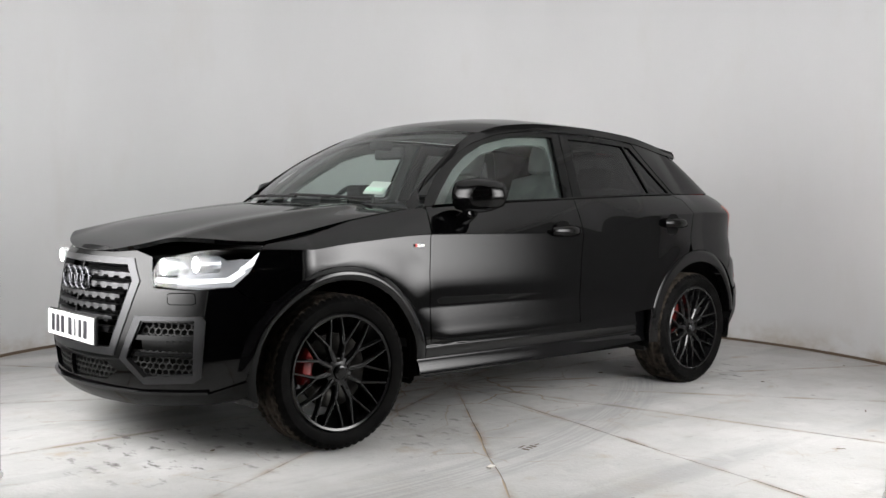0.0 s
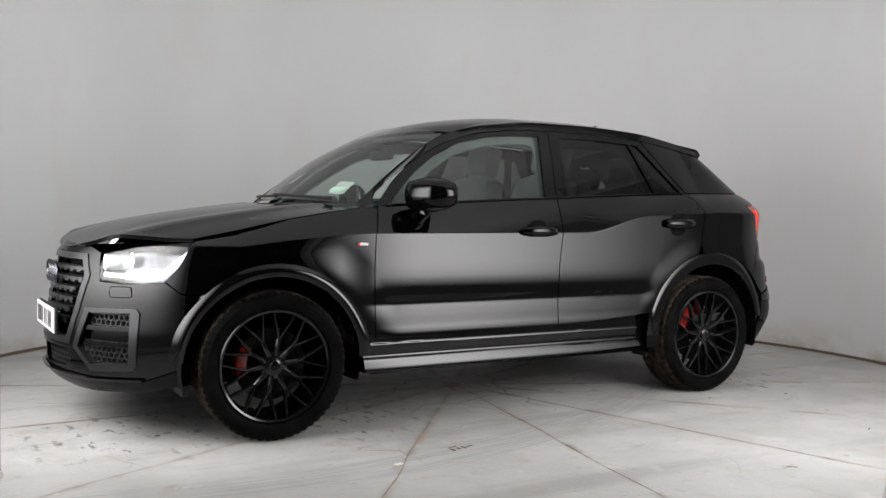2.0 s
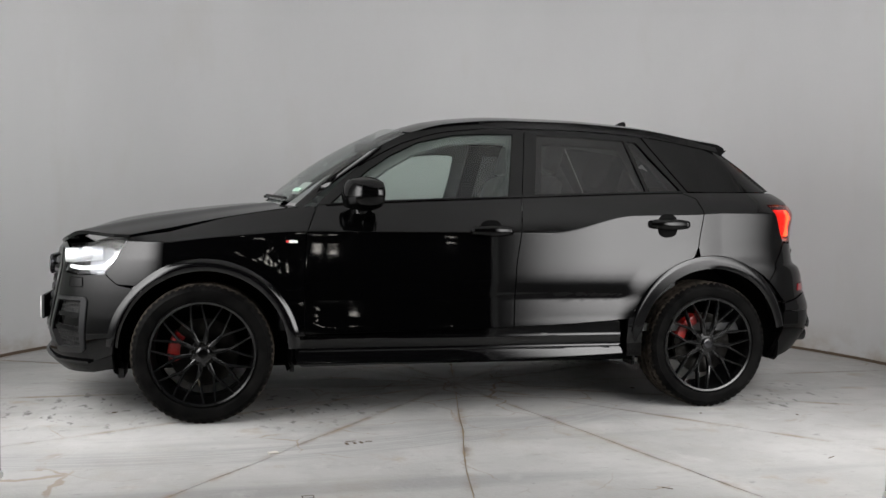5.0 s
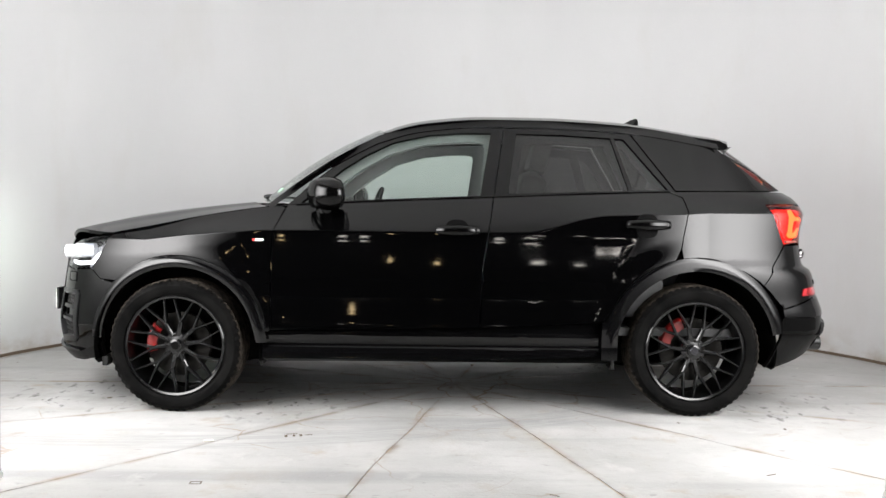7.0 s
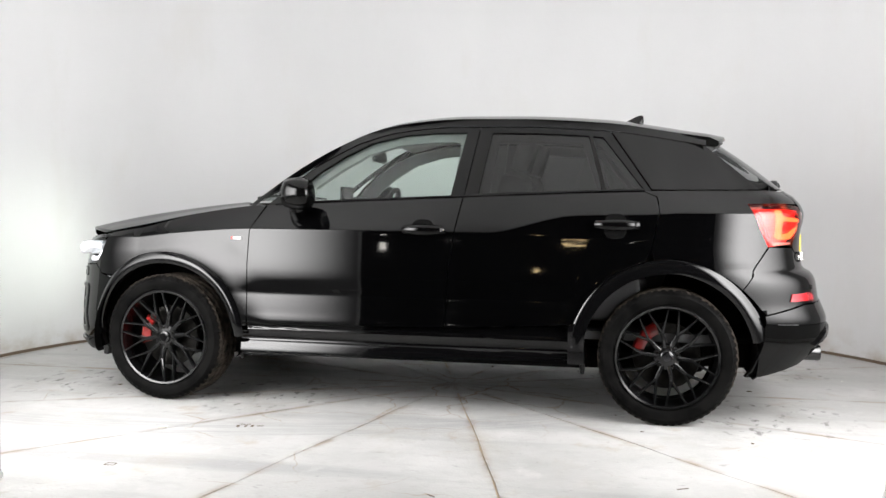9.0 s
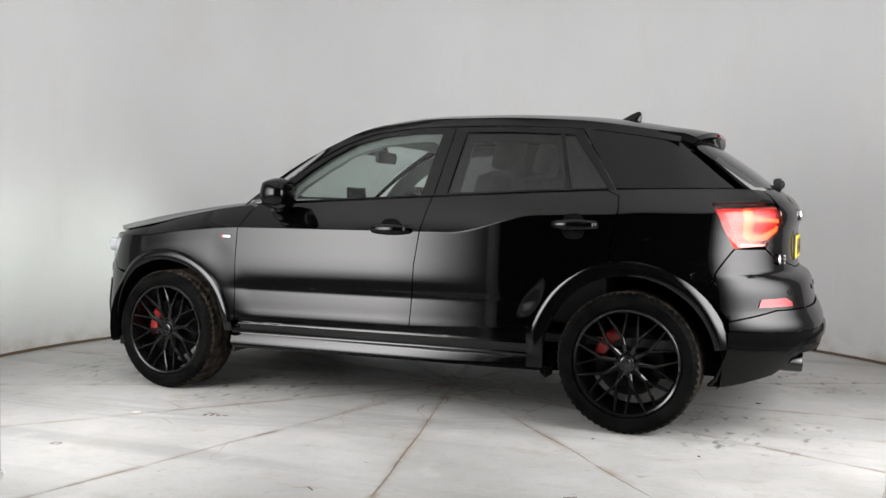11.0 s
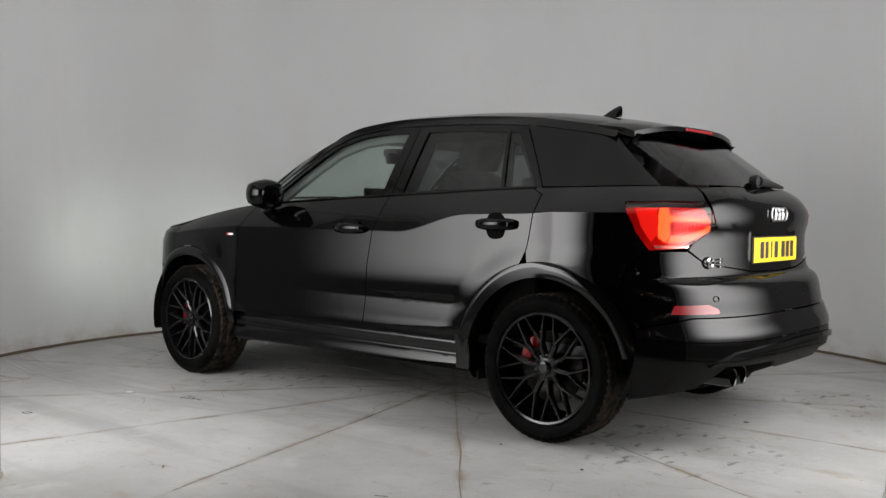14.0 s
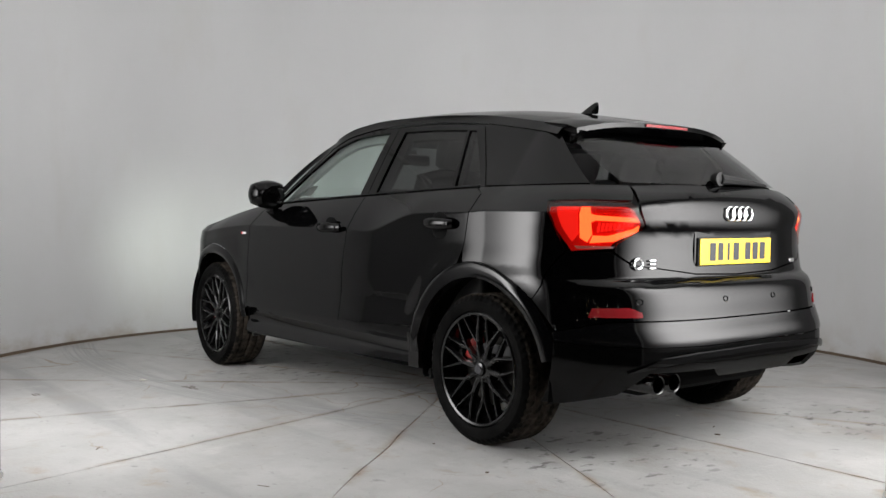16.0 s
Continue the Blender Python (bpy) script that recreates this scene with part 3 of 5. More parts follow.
low_door = curve((0.20, -0.08), (0.28, -0.02), (0.36, 0.016), (0.43, 0.0235), (0.50, 0.0160), (0.57, 0.0084), (0.582, 0.0072), (0.592, 0.0069), (0.61, 0.0080), (0.64, 0.0094), (0.67, 0.0098),
                 (0.70, 0.0093), (0.74, 0.0077), (0.80, 0.0049), (0.86, 0.0022), (0.92, 0.0), (1.05, 0.0))
front = curve((0.17, -1.95), (0.22, -2.06), (0.28, -2.115), (0.40, -2.125), (0.56, -2.105), (0.69, -2.085), (0.80, -2.06), (0.87, -2.02), (0.92, -1.96))
rear = curve((0.20, 1.86), (0.28, 2.03), (0.43, 2.13), (0.51, 2.125), (0.60, 2.09), (0.70, 2.070), (0.735, 2.050), (0.765, 2.004), (0.87, 1.988), (0.94, 1.990), (1.0, 2.004), (1.03, 2.006), (1.10, 1.98),
             (1.156, 1.90), (1.28, 1.74), (1.40, 1.56))


def ease(t):
    return t * t * (3 - 2 * t)


def half(s, z):
    """The body's half width at station s and height z."""
    s = min(max(s, XF), XR)
    zb, zc = belt(s), crease(s)
    if z >= zb:
        t = (z - zb) / max(z_roof(s) - zb, 0.02)
        return w_belt(s) + (w_roof(s) - w_belt(s)) * min(t, 1.3) + 0.004 * math.sin(math.pi * min(t, 1))
    wc = w_crease(s)
    if z > zc:
        t = (z - zc) / (zb - zc)
        return wc + low(min(zc, 1.0)) + (w_belt(s) - wc) * (0.75 * t + 0.25 * t * t)
    flare = 0.0
    for cx in (WF, WR):
        r = math.hypot(s - cx, z - WZ)
        reach, span, tall = (0.62, 0.16, 0.010) if cx == WF else (0.58, 0.11, 0.014)
        if r < reach:
            flare = max(flare, tall * ease(min(1, (reach - r) / span)))
    k = ease(min(1, max(0, (s + 1.0) / 0.18))) * ease(min(1, max(0, (1.12 - s) / 0.22)))
    tuck = low(z) + (low_door(z) - low(z)) * k
    return wc + tuck * (1 if flare == 0 else 1 - 0.8 * flare / 0.014) + flare * min(1, max(0, (zc - z) / 0.06)) * ease(min(1, max(0, (z - 0.30) / 0.16)))


def skinpoint(s, z):
    """The outer surface on the left side: s runs from the nose's middle (-2.6) along the flank (s = x) to the tail's middle (2.5)."""
    if XF <= s <= XR:
        return (s, -half(s, z), z)
    if s < XF:
        a, n, x0, sg, end = (XF - s) / S_END * math.pi / 2, N_F, XF, -1, XF - front(z)
    else:
        a, n, x0, sg, end = (s - XR) / S_END * math.pi / 2, N_R, XR, 1, rear(z) - XR
    c, d = math.cos(a), math.sin(a)
    r = (abs(c) ** n + abs(d) ** n) ** (-1 / n)
    return (x0 + sg * end * r * d, -half(s, z) * r * c, z)


def sxy(x, y, z):
    """The station of a point (x, y) at height z on that surface."""
    if XF <= x <= XR:
        return x
    if x < XF:
        return XF - math.atan2((XF - x) / (XF - front(z)), abs(y) / half(x, z)) / (math.pi / 2) * S_END
    return XR + math.atan2((x - XR) / (rear(z) - XR), abs(y) / half(x, z)) / (math.pi / 2) * S_END


def P(x, y, z):
    return (sxy(x, y, z), z)


SILL = curve((0.245, 0.84), (0.255, 0.868), (0.268, 0.880), (0.325, 0.868), (0.335, 0.860), (0.345, 0.856), (0.385, 0.858), (0.395, 0.864), (0.402, 0.860), (0.47, 0.858))
WF, WR, WZ = -1.3005, 1.3005, 0.333


def hood_at(u, v):
    """The bonnet: u -1 to 1 across, v 0 at the screen to 1 at the nose."""
    tail = -0.855 - 0.205 * (1 - u * u)
    nose = -2.045 + 0.40 * abs(u) ** 2.6
    x = tail + (nose - tail) * v
    edge = w_belt(tail) + (0.785 - w_belt(tail)) * v
    y = u * edge
    mid = HOODLINE(x)
    side = belt(x)
    z = side + (mid - side) * (1 - abs(u) ** 2.6)
    z += 0.010 * math.exp(-((abs(u) - 0.66) / 0.10) ** 2)
    return (x, y, z)


HOODLINE = curve((-2.05, 0.832), (-2.0, 0.862), (-1.9, 0.906), (-1.73, 0.962), (-1.47, 1.008), (-1.07, 1.052), (-0.8, 1.070))


def screen_at(u, v):
    """The windscreen: u -1 to 1 across, v 0 at the foot to 1 at the roof."""
    xb, xt = -0.835 - 0.15 * (1 - u * u), -0.27 - 0.07 * (1 - u * u)
    yb, yt = 0.735 * u, 0.565 * u
    zb, zt = 1.050 + 0.016 * (1 - u * u), 1.424 + 0.055 * (1 - u * u)
    bow = 0.018 * math.sin(math.pi * v)
    return (xb + (xt - xb) * v - bow, yb + (yt - yb) * v, zb + (zt - zb) * v + bow * 1.6)


def roof_at(u, v):
    x = (-0.27 - 0.07 * (1 - u * u)) + (1.42 + 0.27 + 0.07 * (1 - u * u)) * v
    return (x, u * (w_roof(x) + 0.004), z_roof(x) + 0.012 + 0.052 * (1 - abs(u) ** 2.4))


def bodyskin(name, outline, car, sg, holes=()):
    """A painted panel with the shoulder crease as an edge of its mesh."""
    even = lambda pts: [(s, z - crease(min(max(s, XF), XR)) + 0.92) for s, z in pts]
    dense = []
    for (a, b), (c, d) in zip(outline, outline[1:] + outline[:1]):
        n = max(1, int(abs(c - a) / 0.12))
        dense += [(a + (c - a) * i / n, b + (d - b) * i / n) for i in range(n)]
    return skin(name, even(dense), lambda s, w: skinpoint(s, w - 0.92 + crease(min(max(s, XF), XR))), PAINT, car, sign=sg, cuts=(0.914, 0.926), step=0.02)


def build_body(car):
    for sg in (1, -1):
        # wing in front of the door, cut by the wheel arch
        fender = [(-0.832, 0.415), (-0.835, 0.74), (-0.826, 0.905), (-0.775, 1.03), (-0.80, belt(-0.80) - 0.004), (-1.0, belt(-1.0) - 0.004), (-1.2, belt(-1.2) - 0.004),
                  (-1.45, 0.911), (sxy(-1.63, 0.79, 0.88), 0.882), P(-1.655, 0.79, 0.865), P(-1.70, 0.77, 0.765), P(-1.755, 0.76, 0.71), P(-1.70, 0.8, 0.66)]
        fender += [q for q in arc(WF, WZ, 0.455, 135, 10, 24)]
        bodyskin("front_wing", fender, car, sg)
        fd = [(-0.827, 0.425), (-0.83, 0.74), (-0.821, 0.907), (-0.76, 1.043), (-0.70, belt(-0.70) - 0.004), (-0.3, belt(-0.3) - 0.004), (0.0, belt(0.0) - 0.004),
              (0.278, belt(0.278) - 0.004), (0.224, 0.754), (0.210, 0.445)]
        door = bodyskin("front_door", fd, car, sg)
        rd = [(0.2155, 0.446), (0.2295, 0.754), (0.2835, belt(0.284) - 0.004), (0.7, belt(0.7) - 0.004), (1.165, belt(1.165) - 0.004), (1.235, 1.105), (1.247, 1.04), (1.213, 0.85)]
        rd += arc(WR, WZ, 0.475, 104, 163, 14) + [(0.845, 0.477)]
        door2 = bodyskin("rear_door", rd, car, sg)
        quarter = [(1.2185, 0.85), (1.2525, 1.04), (1.2405, 1.107), (1.172, belt(1.172) - 0.004), (1.35, 1.138), P(1.60, 0.68, 1.142), P(1.72, 0.64, 1.144), P(1.80, 0.60, 1.143), P(1.908, 0.607, 1.142), P(1.918, 0.597, 1.08), P(1.80, 0.70, 1.082), P(1.66, 0.82, 1.078), P(1.665, 0.82, 1.06), P(1.75, 0.80, 0.875)]
        quarter += arc(WR, WZ, 0.475, 45.5, 99, 12)
        bodyskin("rear_wing", quarter, car, sg)
        # rear bumper: upper painted skin and lower trim
        rb = [(x, z) for x, z in arc(WR, WZ, 0.475, 27, 45.0, 5)] + [P(1.757, 0.796, 0.871), P(1.80, 0.76, 0.868), P(1.885, 0.685, 0.868), P(1.928, 0.608, 0.816), (2.28, 0.773), (2.5, 0.765), (2.5, 0.60), (2.25, 0.60), P(1.93, 0.72, 0.60), (1.72, 0.553)]
        skin("rear_bumper", rb, skinpoint, PAINT, car, sign=sg, step=0.018)
        ru = [(1.715, 0.51), (1.715, 0.545), P(1.93, 0.72, 0.593), (2.25, 0.593), (2.5, 0.593), (2.5, 0.500), (2.2, 0.496), (1.95, 0.50)]
        skin("bumper_band", ru, skinpoint, TRIM, car, "satin dark grey lower bumper", sign=sg, lift=0.006)
        rl = [(1.70, 0.35), (1.713, 0.507), (1.95, 0.496), (2.2, 0.492), (2.5, 0.496), (2.5, 0.36), (2.3, 0.36), (2.27, 0.395), (2.02, 0.395), (1.95, 0.30), (1.78, 0.25), (1.70, 0.25)]
        skin("rear_valance", rl, skinpoint, BLACKLIP, car, "gloss black valance", sign=sg, lift=0.002)
        # tailgate below the window
        tg = [P(1.915, 0.60, 1.14), P(1.945, 0.575, 1.05), P(1.955, 0.55, 0.969), P(1.90, 0.66, 0.905), P(1.89, 0.68, 0.875), P(1.93, 0.602, 0.82), (2.28, 0.779), (2.5, 0.771), (2.5, 1.15), (2.2, 1.15)]
        skin("tailgate", tg, skinpoint, PAINT, car, sign=sg)
        # front bumper
        fb_out = [P(-1.70, 0.8, 0.655), P(-1.758, 0.76, 0.703), P(-1.90, 0.62, 0.690), P(-2.00, 0.512, 0.695), (-2.20, 0.82), (-2.30, 0.846), (-2.60, 0.858), (-2.60, 0.25), (-2.2, 0.25), (-1.9, 0.27), (-1.72, 0.33), (-1.72, 0.40)]
        fb_out += arc(WF, WZ, 0.455, 170, 138, 6)
        grille = [(-2.30, 0.80), (-2.255, 0.72), (-2.335, 0.425), (-2.595, 0.425), (-2.595, 0.818)]
        intake = [(-2.20, 0.555), (-1.965, 0.565), (-1.955, 0.35), (-2.17, 0.33), (-2.255, 0.40)]
        lower = [(-2.595, 0.385), (-2.36, 0.385), (-2.30, 0.345), (-2.36, 0.305), (-2.595, 0.295)]
        skin("front_bumper", fb_out, skinpoint, PAINT, car, sign=sg, holes=[grille, intake, lower], step=0.03)
        skin("front_lip", [(-2.60, 0.272), (-2.2, 0.265), (-1.9, 0.275), (-1.72, 0.335), (-1.70, 0.27), (-1.9, 0.235), (-2.2, 0.215), (-2.60, 0.205)], skinpoint, BLACKLIP, car,
             "gloss black lip under the bumper", sign=sg, lift=0.014)
        skin("lip_edge", [(-2.60, 0.281), (-2.2, 0.274), (-1.9, 0.285), (-1.9, 0.276), (-2.2, 0.266), (-2.60, 0.273)], skinpoint, TRIM, car, "satin grey edge over the lip", sign=sg, lift=0.018, thick=0.014)
        # sill below the doors
        sill = [(-0.875, 0.405), (-0.83, 0.415), (0.213, 0.437), (0.85, 0.468), (0.865, 0.30), (0.2, 0.275), (-0.84, 0.262), (-0.87, 0.28)]
        skin("sill", sill, lambda s, z: (s, -SILL(z), z), TRIM, car, "satin dark grey sill", sign=sg, step=0.012)
        skin("arch_foot", [(0.825, 0.285), (0.905, 0.285), (0.905, 0.44), (0.87, 0.49), (0.825, 0.472)], lambda s, z: (s, -max(SILL(z) + 0.006, half(s, max(z, 0.36)) + 0.004), z), TRIM, car, "satin dark grey trim before the rear wheel", sign=sg, step=0.012)
        # wheel arch lips
        for cx, a0, a1, r0, r1, nm in ((WF, 176, 3, 0.395, 0.452, "front"), (WR, 176, 12, 0.405, 0.472, "rear")):
            def lip(u, v, cx=cx, r0=r0, r1=r1):
                a = radians(u)
                r = r0 + (r1 - r0) * v
                x, z = cx + r * math.cos(a), WZ + r * math.sin(a)
                base = skinpoint(x if XF < x < XR else sxy(x, 0.8, z), max(z, 0.3))
                w = abs(base[1]) + 0.016 * math.sin(math.pi * min(1, v * 1.0 + 0.08)) ** 0.7
                return (x, -min(w, 0.915), z)
            k = 40
            n = 6
            verts = [lip(a0 + (a1 - a0) * i / k, j / n) for i in range(k + 1) for j in range(n + 1)]
            # roll the inner edge in
            for i in range(k + 1):
                p = verts[i * (n + 1)]
                verts.append((p[0], p[1] + 0.05, p[2]))
            faces = [(i * (n + 1) + j, i * (n + 1) + j + 1, (i + 1) * (n + 1) + j + 1, (i + 1) * (n + 1) + j) for i in range(k) for j in range(n)]
            b = (k + 1) * (n + 1)
            faces += [(b + i, i * (n + 1), (i + 1) * (n + 1), b + i + 1) for i in range(k)]
            if sg < 0:
                verts = [(x, -y, z) for x, y, z in verts]
            else:
                faces = [f[::-1] for f in faces]
            raw("arch_trim", verts, faces, TRIM, car, "satin dark grey wheel arch trim", True, 50)
            # liner inside the arch
            v2, f2 = [], []
            for i in range(25):
                a = radians(200 - 220 * i / 24)
                for y in (-0.86, -0.50):
                    v2.append((cx + (r0 + 0.02) * math.cos(a), sg * y, max(WZ + (r0 + 0.02) * math.sin(a), 0.24)))
            f2 = [(2 * i, 2 * i + 1, 2 * i + 3, 2 * i + 2) for i in range(24)]
            c = len(v2)
            v2.append((cx, sg * -0.50, 0.24))
            f2 += [(2 * i + 1, c, 2 * i + 3) for i in range(24)]
            raw("wheel_liner", v2, f2, LINER, car, "", True)
        # side windows and their frames
        fw = [(-0.70, 1.056), (-0.60, 1.145), (-0.50, 1.23), (-0.38, 1.31), (-0.24, 1.378), (-0.05, 1.42), (0.11, 1.432), (0.272, 1.434), (0.213, 1.104), (-0.2, 1.084)]
        rw = [(0.405, 1.432), (0.65, 1.430), (0.90, 1.418), (0.972, 1.142), (0.355, 1.115)]
        qw = [(0.918, 1.416), (0.970, 1.412), (1.175, 1.147), (0.992, 1.143)]
        ffo = [(-0.765, 1.048), (-0.64, 1.172), (-0.53, 1.262), (-0.40, 1.347), (-0.26, 1.408), (-0.06, 1.447), (0.11, 1.459), (0.338, 1.462), (0.281, belt(0.281)), (-0.2, belt(-0.2)), (-0.5, belt(-0.5))]
        rfo = [(0.343, 1.462), (0.65, 1.458), (0.92, 1.446), (1.005, 1.440), (1.21, belt(1.2)), (1.0, belt(1.0)), (0.6, belt(0.6)), (0.286, belt(0.286))]
        skin("door_frame", ffo, skinpoint, GLOSS, car, "gloss black window frame", holes=[fw], sign=sg, lift=-0.004, step=0.05)
        skin("door_frame", rfo, skinpoint, GLOSS, car, "gloss black window frame", holes=[rw, qw], sign=sg, lift=-0.004, step=0.05)
        for nm, pol, mt, lb in (("front_window", fw, GLASS, "clear door glass"), ("rear_window", rw, TINT, "dark tinted door glass"), ("quarter_window", qw, TINT, "dark tinted glass")):
            skin(nm, pol, skinpoint, mt, car, lb, sign=sg, lift=-0.012, step=0.06, thick=0)
        # pale inner trim round the windows
        ftrim = [(-0.60, 1.085), (-0.52, 1.165), (-0.40, 1.255), (-0.26, 1.335), (-0.08, 1.385), (0.10, 1.402), (0.205, 1.402), (0.235, 1.392), (0.240, 1.365), (0.212, 1.13), (0.19, 1.108), (-0.2, 1.092)]
        rtrim = [(0.44, 1.402), (0.65, 1.402), (0.87, 1.392), (0.955, 1.150), (0.40, 1.128)]
        qtrim = [(0.93, 1.388), (0.965, 1.380), (1.14, 1.158), (1.005, 1.152)]
        skin("window_trim", ffo, skinpoint, PILLARTRIM, car, "grey inner window trim", holes=[ftrim], sign=sg, lift=-0.040, step=0.05)
        skin("window_trim", rfo, skinpoint, CABIN, car, "dark inner window trim", holes=[rtrim, qtrim], sign=sg, lift=-0.040, step=0.05)
        # blade behind the rear door
        cp = [(1.012, 1.441), (1.25, 1.425), P(1.42, 0.53, 1.395), P(1.47, 0.52, 1.37), P(1.60, 0.60, 1.26), P(1.735, 0.65, 1.152), (1.45, 1.146), (1.215, 1.144)]
        skin("pillar_blade", cp, skinpoint, GLOSS, car, "gloss black panel behind the rear door", sign=sg, lift=-0.002)
        # bright strip at the belt
        v, f = tube([(x, sg * -(w_belt(x) + 0.004), belt(x) - 0.001) for x in [-0.72 + 0.1 * i for i in range(20)]], 0.006, 6)
        raw("belt_strip", v, f, GLOSS, car, "black strip under the windows")
        # roof rail joint between roof and doors
        xs = [-0.86 + 0.06 * i for i in range(40)]
        verts, faces = [], []
        for x in xs:
            w, z = w_roof(x), z_roof(x)
            if x < -0.27:
                t = (x + 0.86) / 0.59
                w, z = 0.735 + (0.565 - 0.735) * t + 0.002, 1.04 + 0.384 * t + 0.03 * math.sin(math.pi * t)
            zo = z - 0.028
            wo = half(x, min(zo, 1.46)) if x > -0.75 else 0.78
            verts += [(x, sg * -(wo + 0.001), zo), (x, sg * -(wo - 0.004 + 0.35 * (w - wo)), z - 0.002), (x, sg * -(w + 0.004), z + 0.0115)]
        for i in range(len(xs) - 1):
            for j in range(2):
                q = (i * 3 + j, i * 3 + 3 + j, i * 3 + 4 + j, i * 3 + 1 + j)
                faces.append(q if sg > 0 else q[::-1])
        raw("roof_rail", verts, faces, PAINT, car, "black roof edge and screen pillar", True, 60)
    # bonnet, windscreen, roof
    uv = [(-1, 0), (-0.5, 0), (0, 0), (0.5, 0), (1, 0), (1, 1), (0.5, 1), (0, 1), (-0.5, 1), (-1, 1)]
    skin("bonnet", uv, hood_at, PAINT, car, step=0.04)
    skin("windscreen", [(-0.985, 0), (0.985, 0), (0.985, 1), (-0.985, 1)], screen_at, SCREEN, car, "raked windscreen, slightly tinted", step=0.08, thick=0)
    skin("roof", [(-1, 0), (1, 0), (1, 1), (-1, 1)], roof_at, PAINT, car, step=0.05)
    # rear window across the tail
    full = lambda s, z: skinpoint(s, z) if s <= 2.5 else (lambda q: (q[0], -q[1], q[2]))(skinpoint(5.0 - s, z))
    rwin = [(1.78, 1.385), (1.98, 1.155), (3.02, 1.155), (3.22, 1.385)]
    skin("tail_window", rwin, full, TINT, car, "dark tinted rear window", step=0.06, thick=0, lift=0.0)


def build_spoiler(car):
    verts = []
    n = 16
    for i in range(n + 1):
        u = -1 + 2 * i / n
        y = 0.555 * u
        drop = 0.045 * abs(u) ** 3
        z = 1.447 - drop
        x1 = 1.605 - 0.06 * abs(u) ** 3
        verts += [(1.36, y, z_roof(1.36) + 0.062 - 0.05 * abs(u) ** 2.4), (1.50, y, z + 0.012), (x1, y * 0.97, z - 0.006), (x1 + 0.002, y * 0.97, z - 0.028), (1.50, y * 0.95, z - 0.05), (1.44, y * 0.95, z - 0.07)]
    k = 6
    faces = [(i * k + j, i * k + j + 1, (i + 1) * k + j + 1, (i + 1) * k + j) for i in range(n) for j in range(k - 1)]
    faces = [f[::-1] for f in faces]
    faces += [tuple(range(k)), tuple(n * k + j for j in range(k))[::-1]]
    sp = raw("roof_spoiler", verts, faces, PAINT, car, "black roof spoiler over the rear window", True, 40)
    bm = bmesh.new()
    box(bm, 1.607, 0, 1.428, 0.012, 0.30, 0.014, 0.003)
    part("brake_light", bm, REFLEX, sp, "narrow red brake light strip")
    for sg in (1, -1):
        # fin at the spoiler's ends
        v = [(1.40, sg * 0.545, 1.40), (1.57, sg * 0.525, 1.385), (1.50, sg * 0.545, 1.33), (1.40, sg * 0.525, 1.40), (1.57, sg * 0.505, 1.385), (1.50, sg * 0.515, 1.33)]
        raw("spoiler_fin", v, [(0, 1, 2), (3, 5, 4), (0, 3, 4, 1), (1, 4, 5, 2), (2, 5, 3, 0)], GLOSS, sp, "", False)
    # shark fin aerial
    v, f = [], []
    for i in range(7):
        t = i / 6
        z = 1.522 + 0.055 * t
        c = 1.115 + 0.050 * t
        ln, wd = 0.056 * (1 - t) ** 0.75 + 0.008, 0.020 * (1 - t) + 0.003
        for j in range(10):
            a = 2 * math.pi * j / 10
            v.append((c + ln * math.cos(a), wd * math.sin(a), z))
    for i in range(6):
        for j in range(10):
            f.append((i * 10 + j, i * 10 + (j + 1) % 10, i * 10 + 10 + (j + 1) % 10, i * 10 + 10 + j))
    f.append(tuple(60 + j for j in range(10)))
    raw("roof_aerial", v, f, GLOSS, car, "black shark-fin aerial")


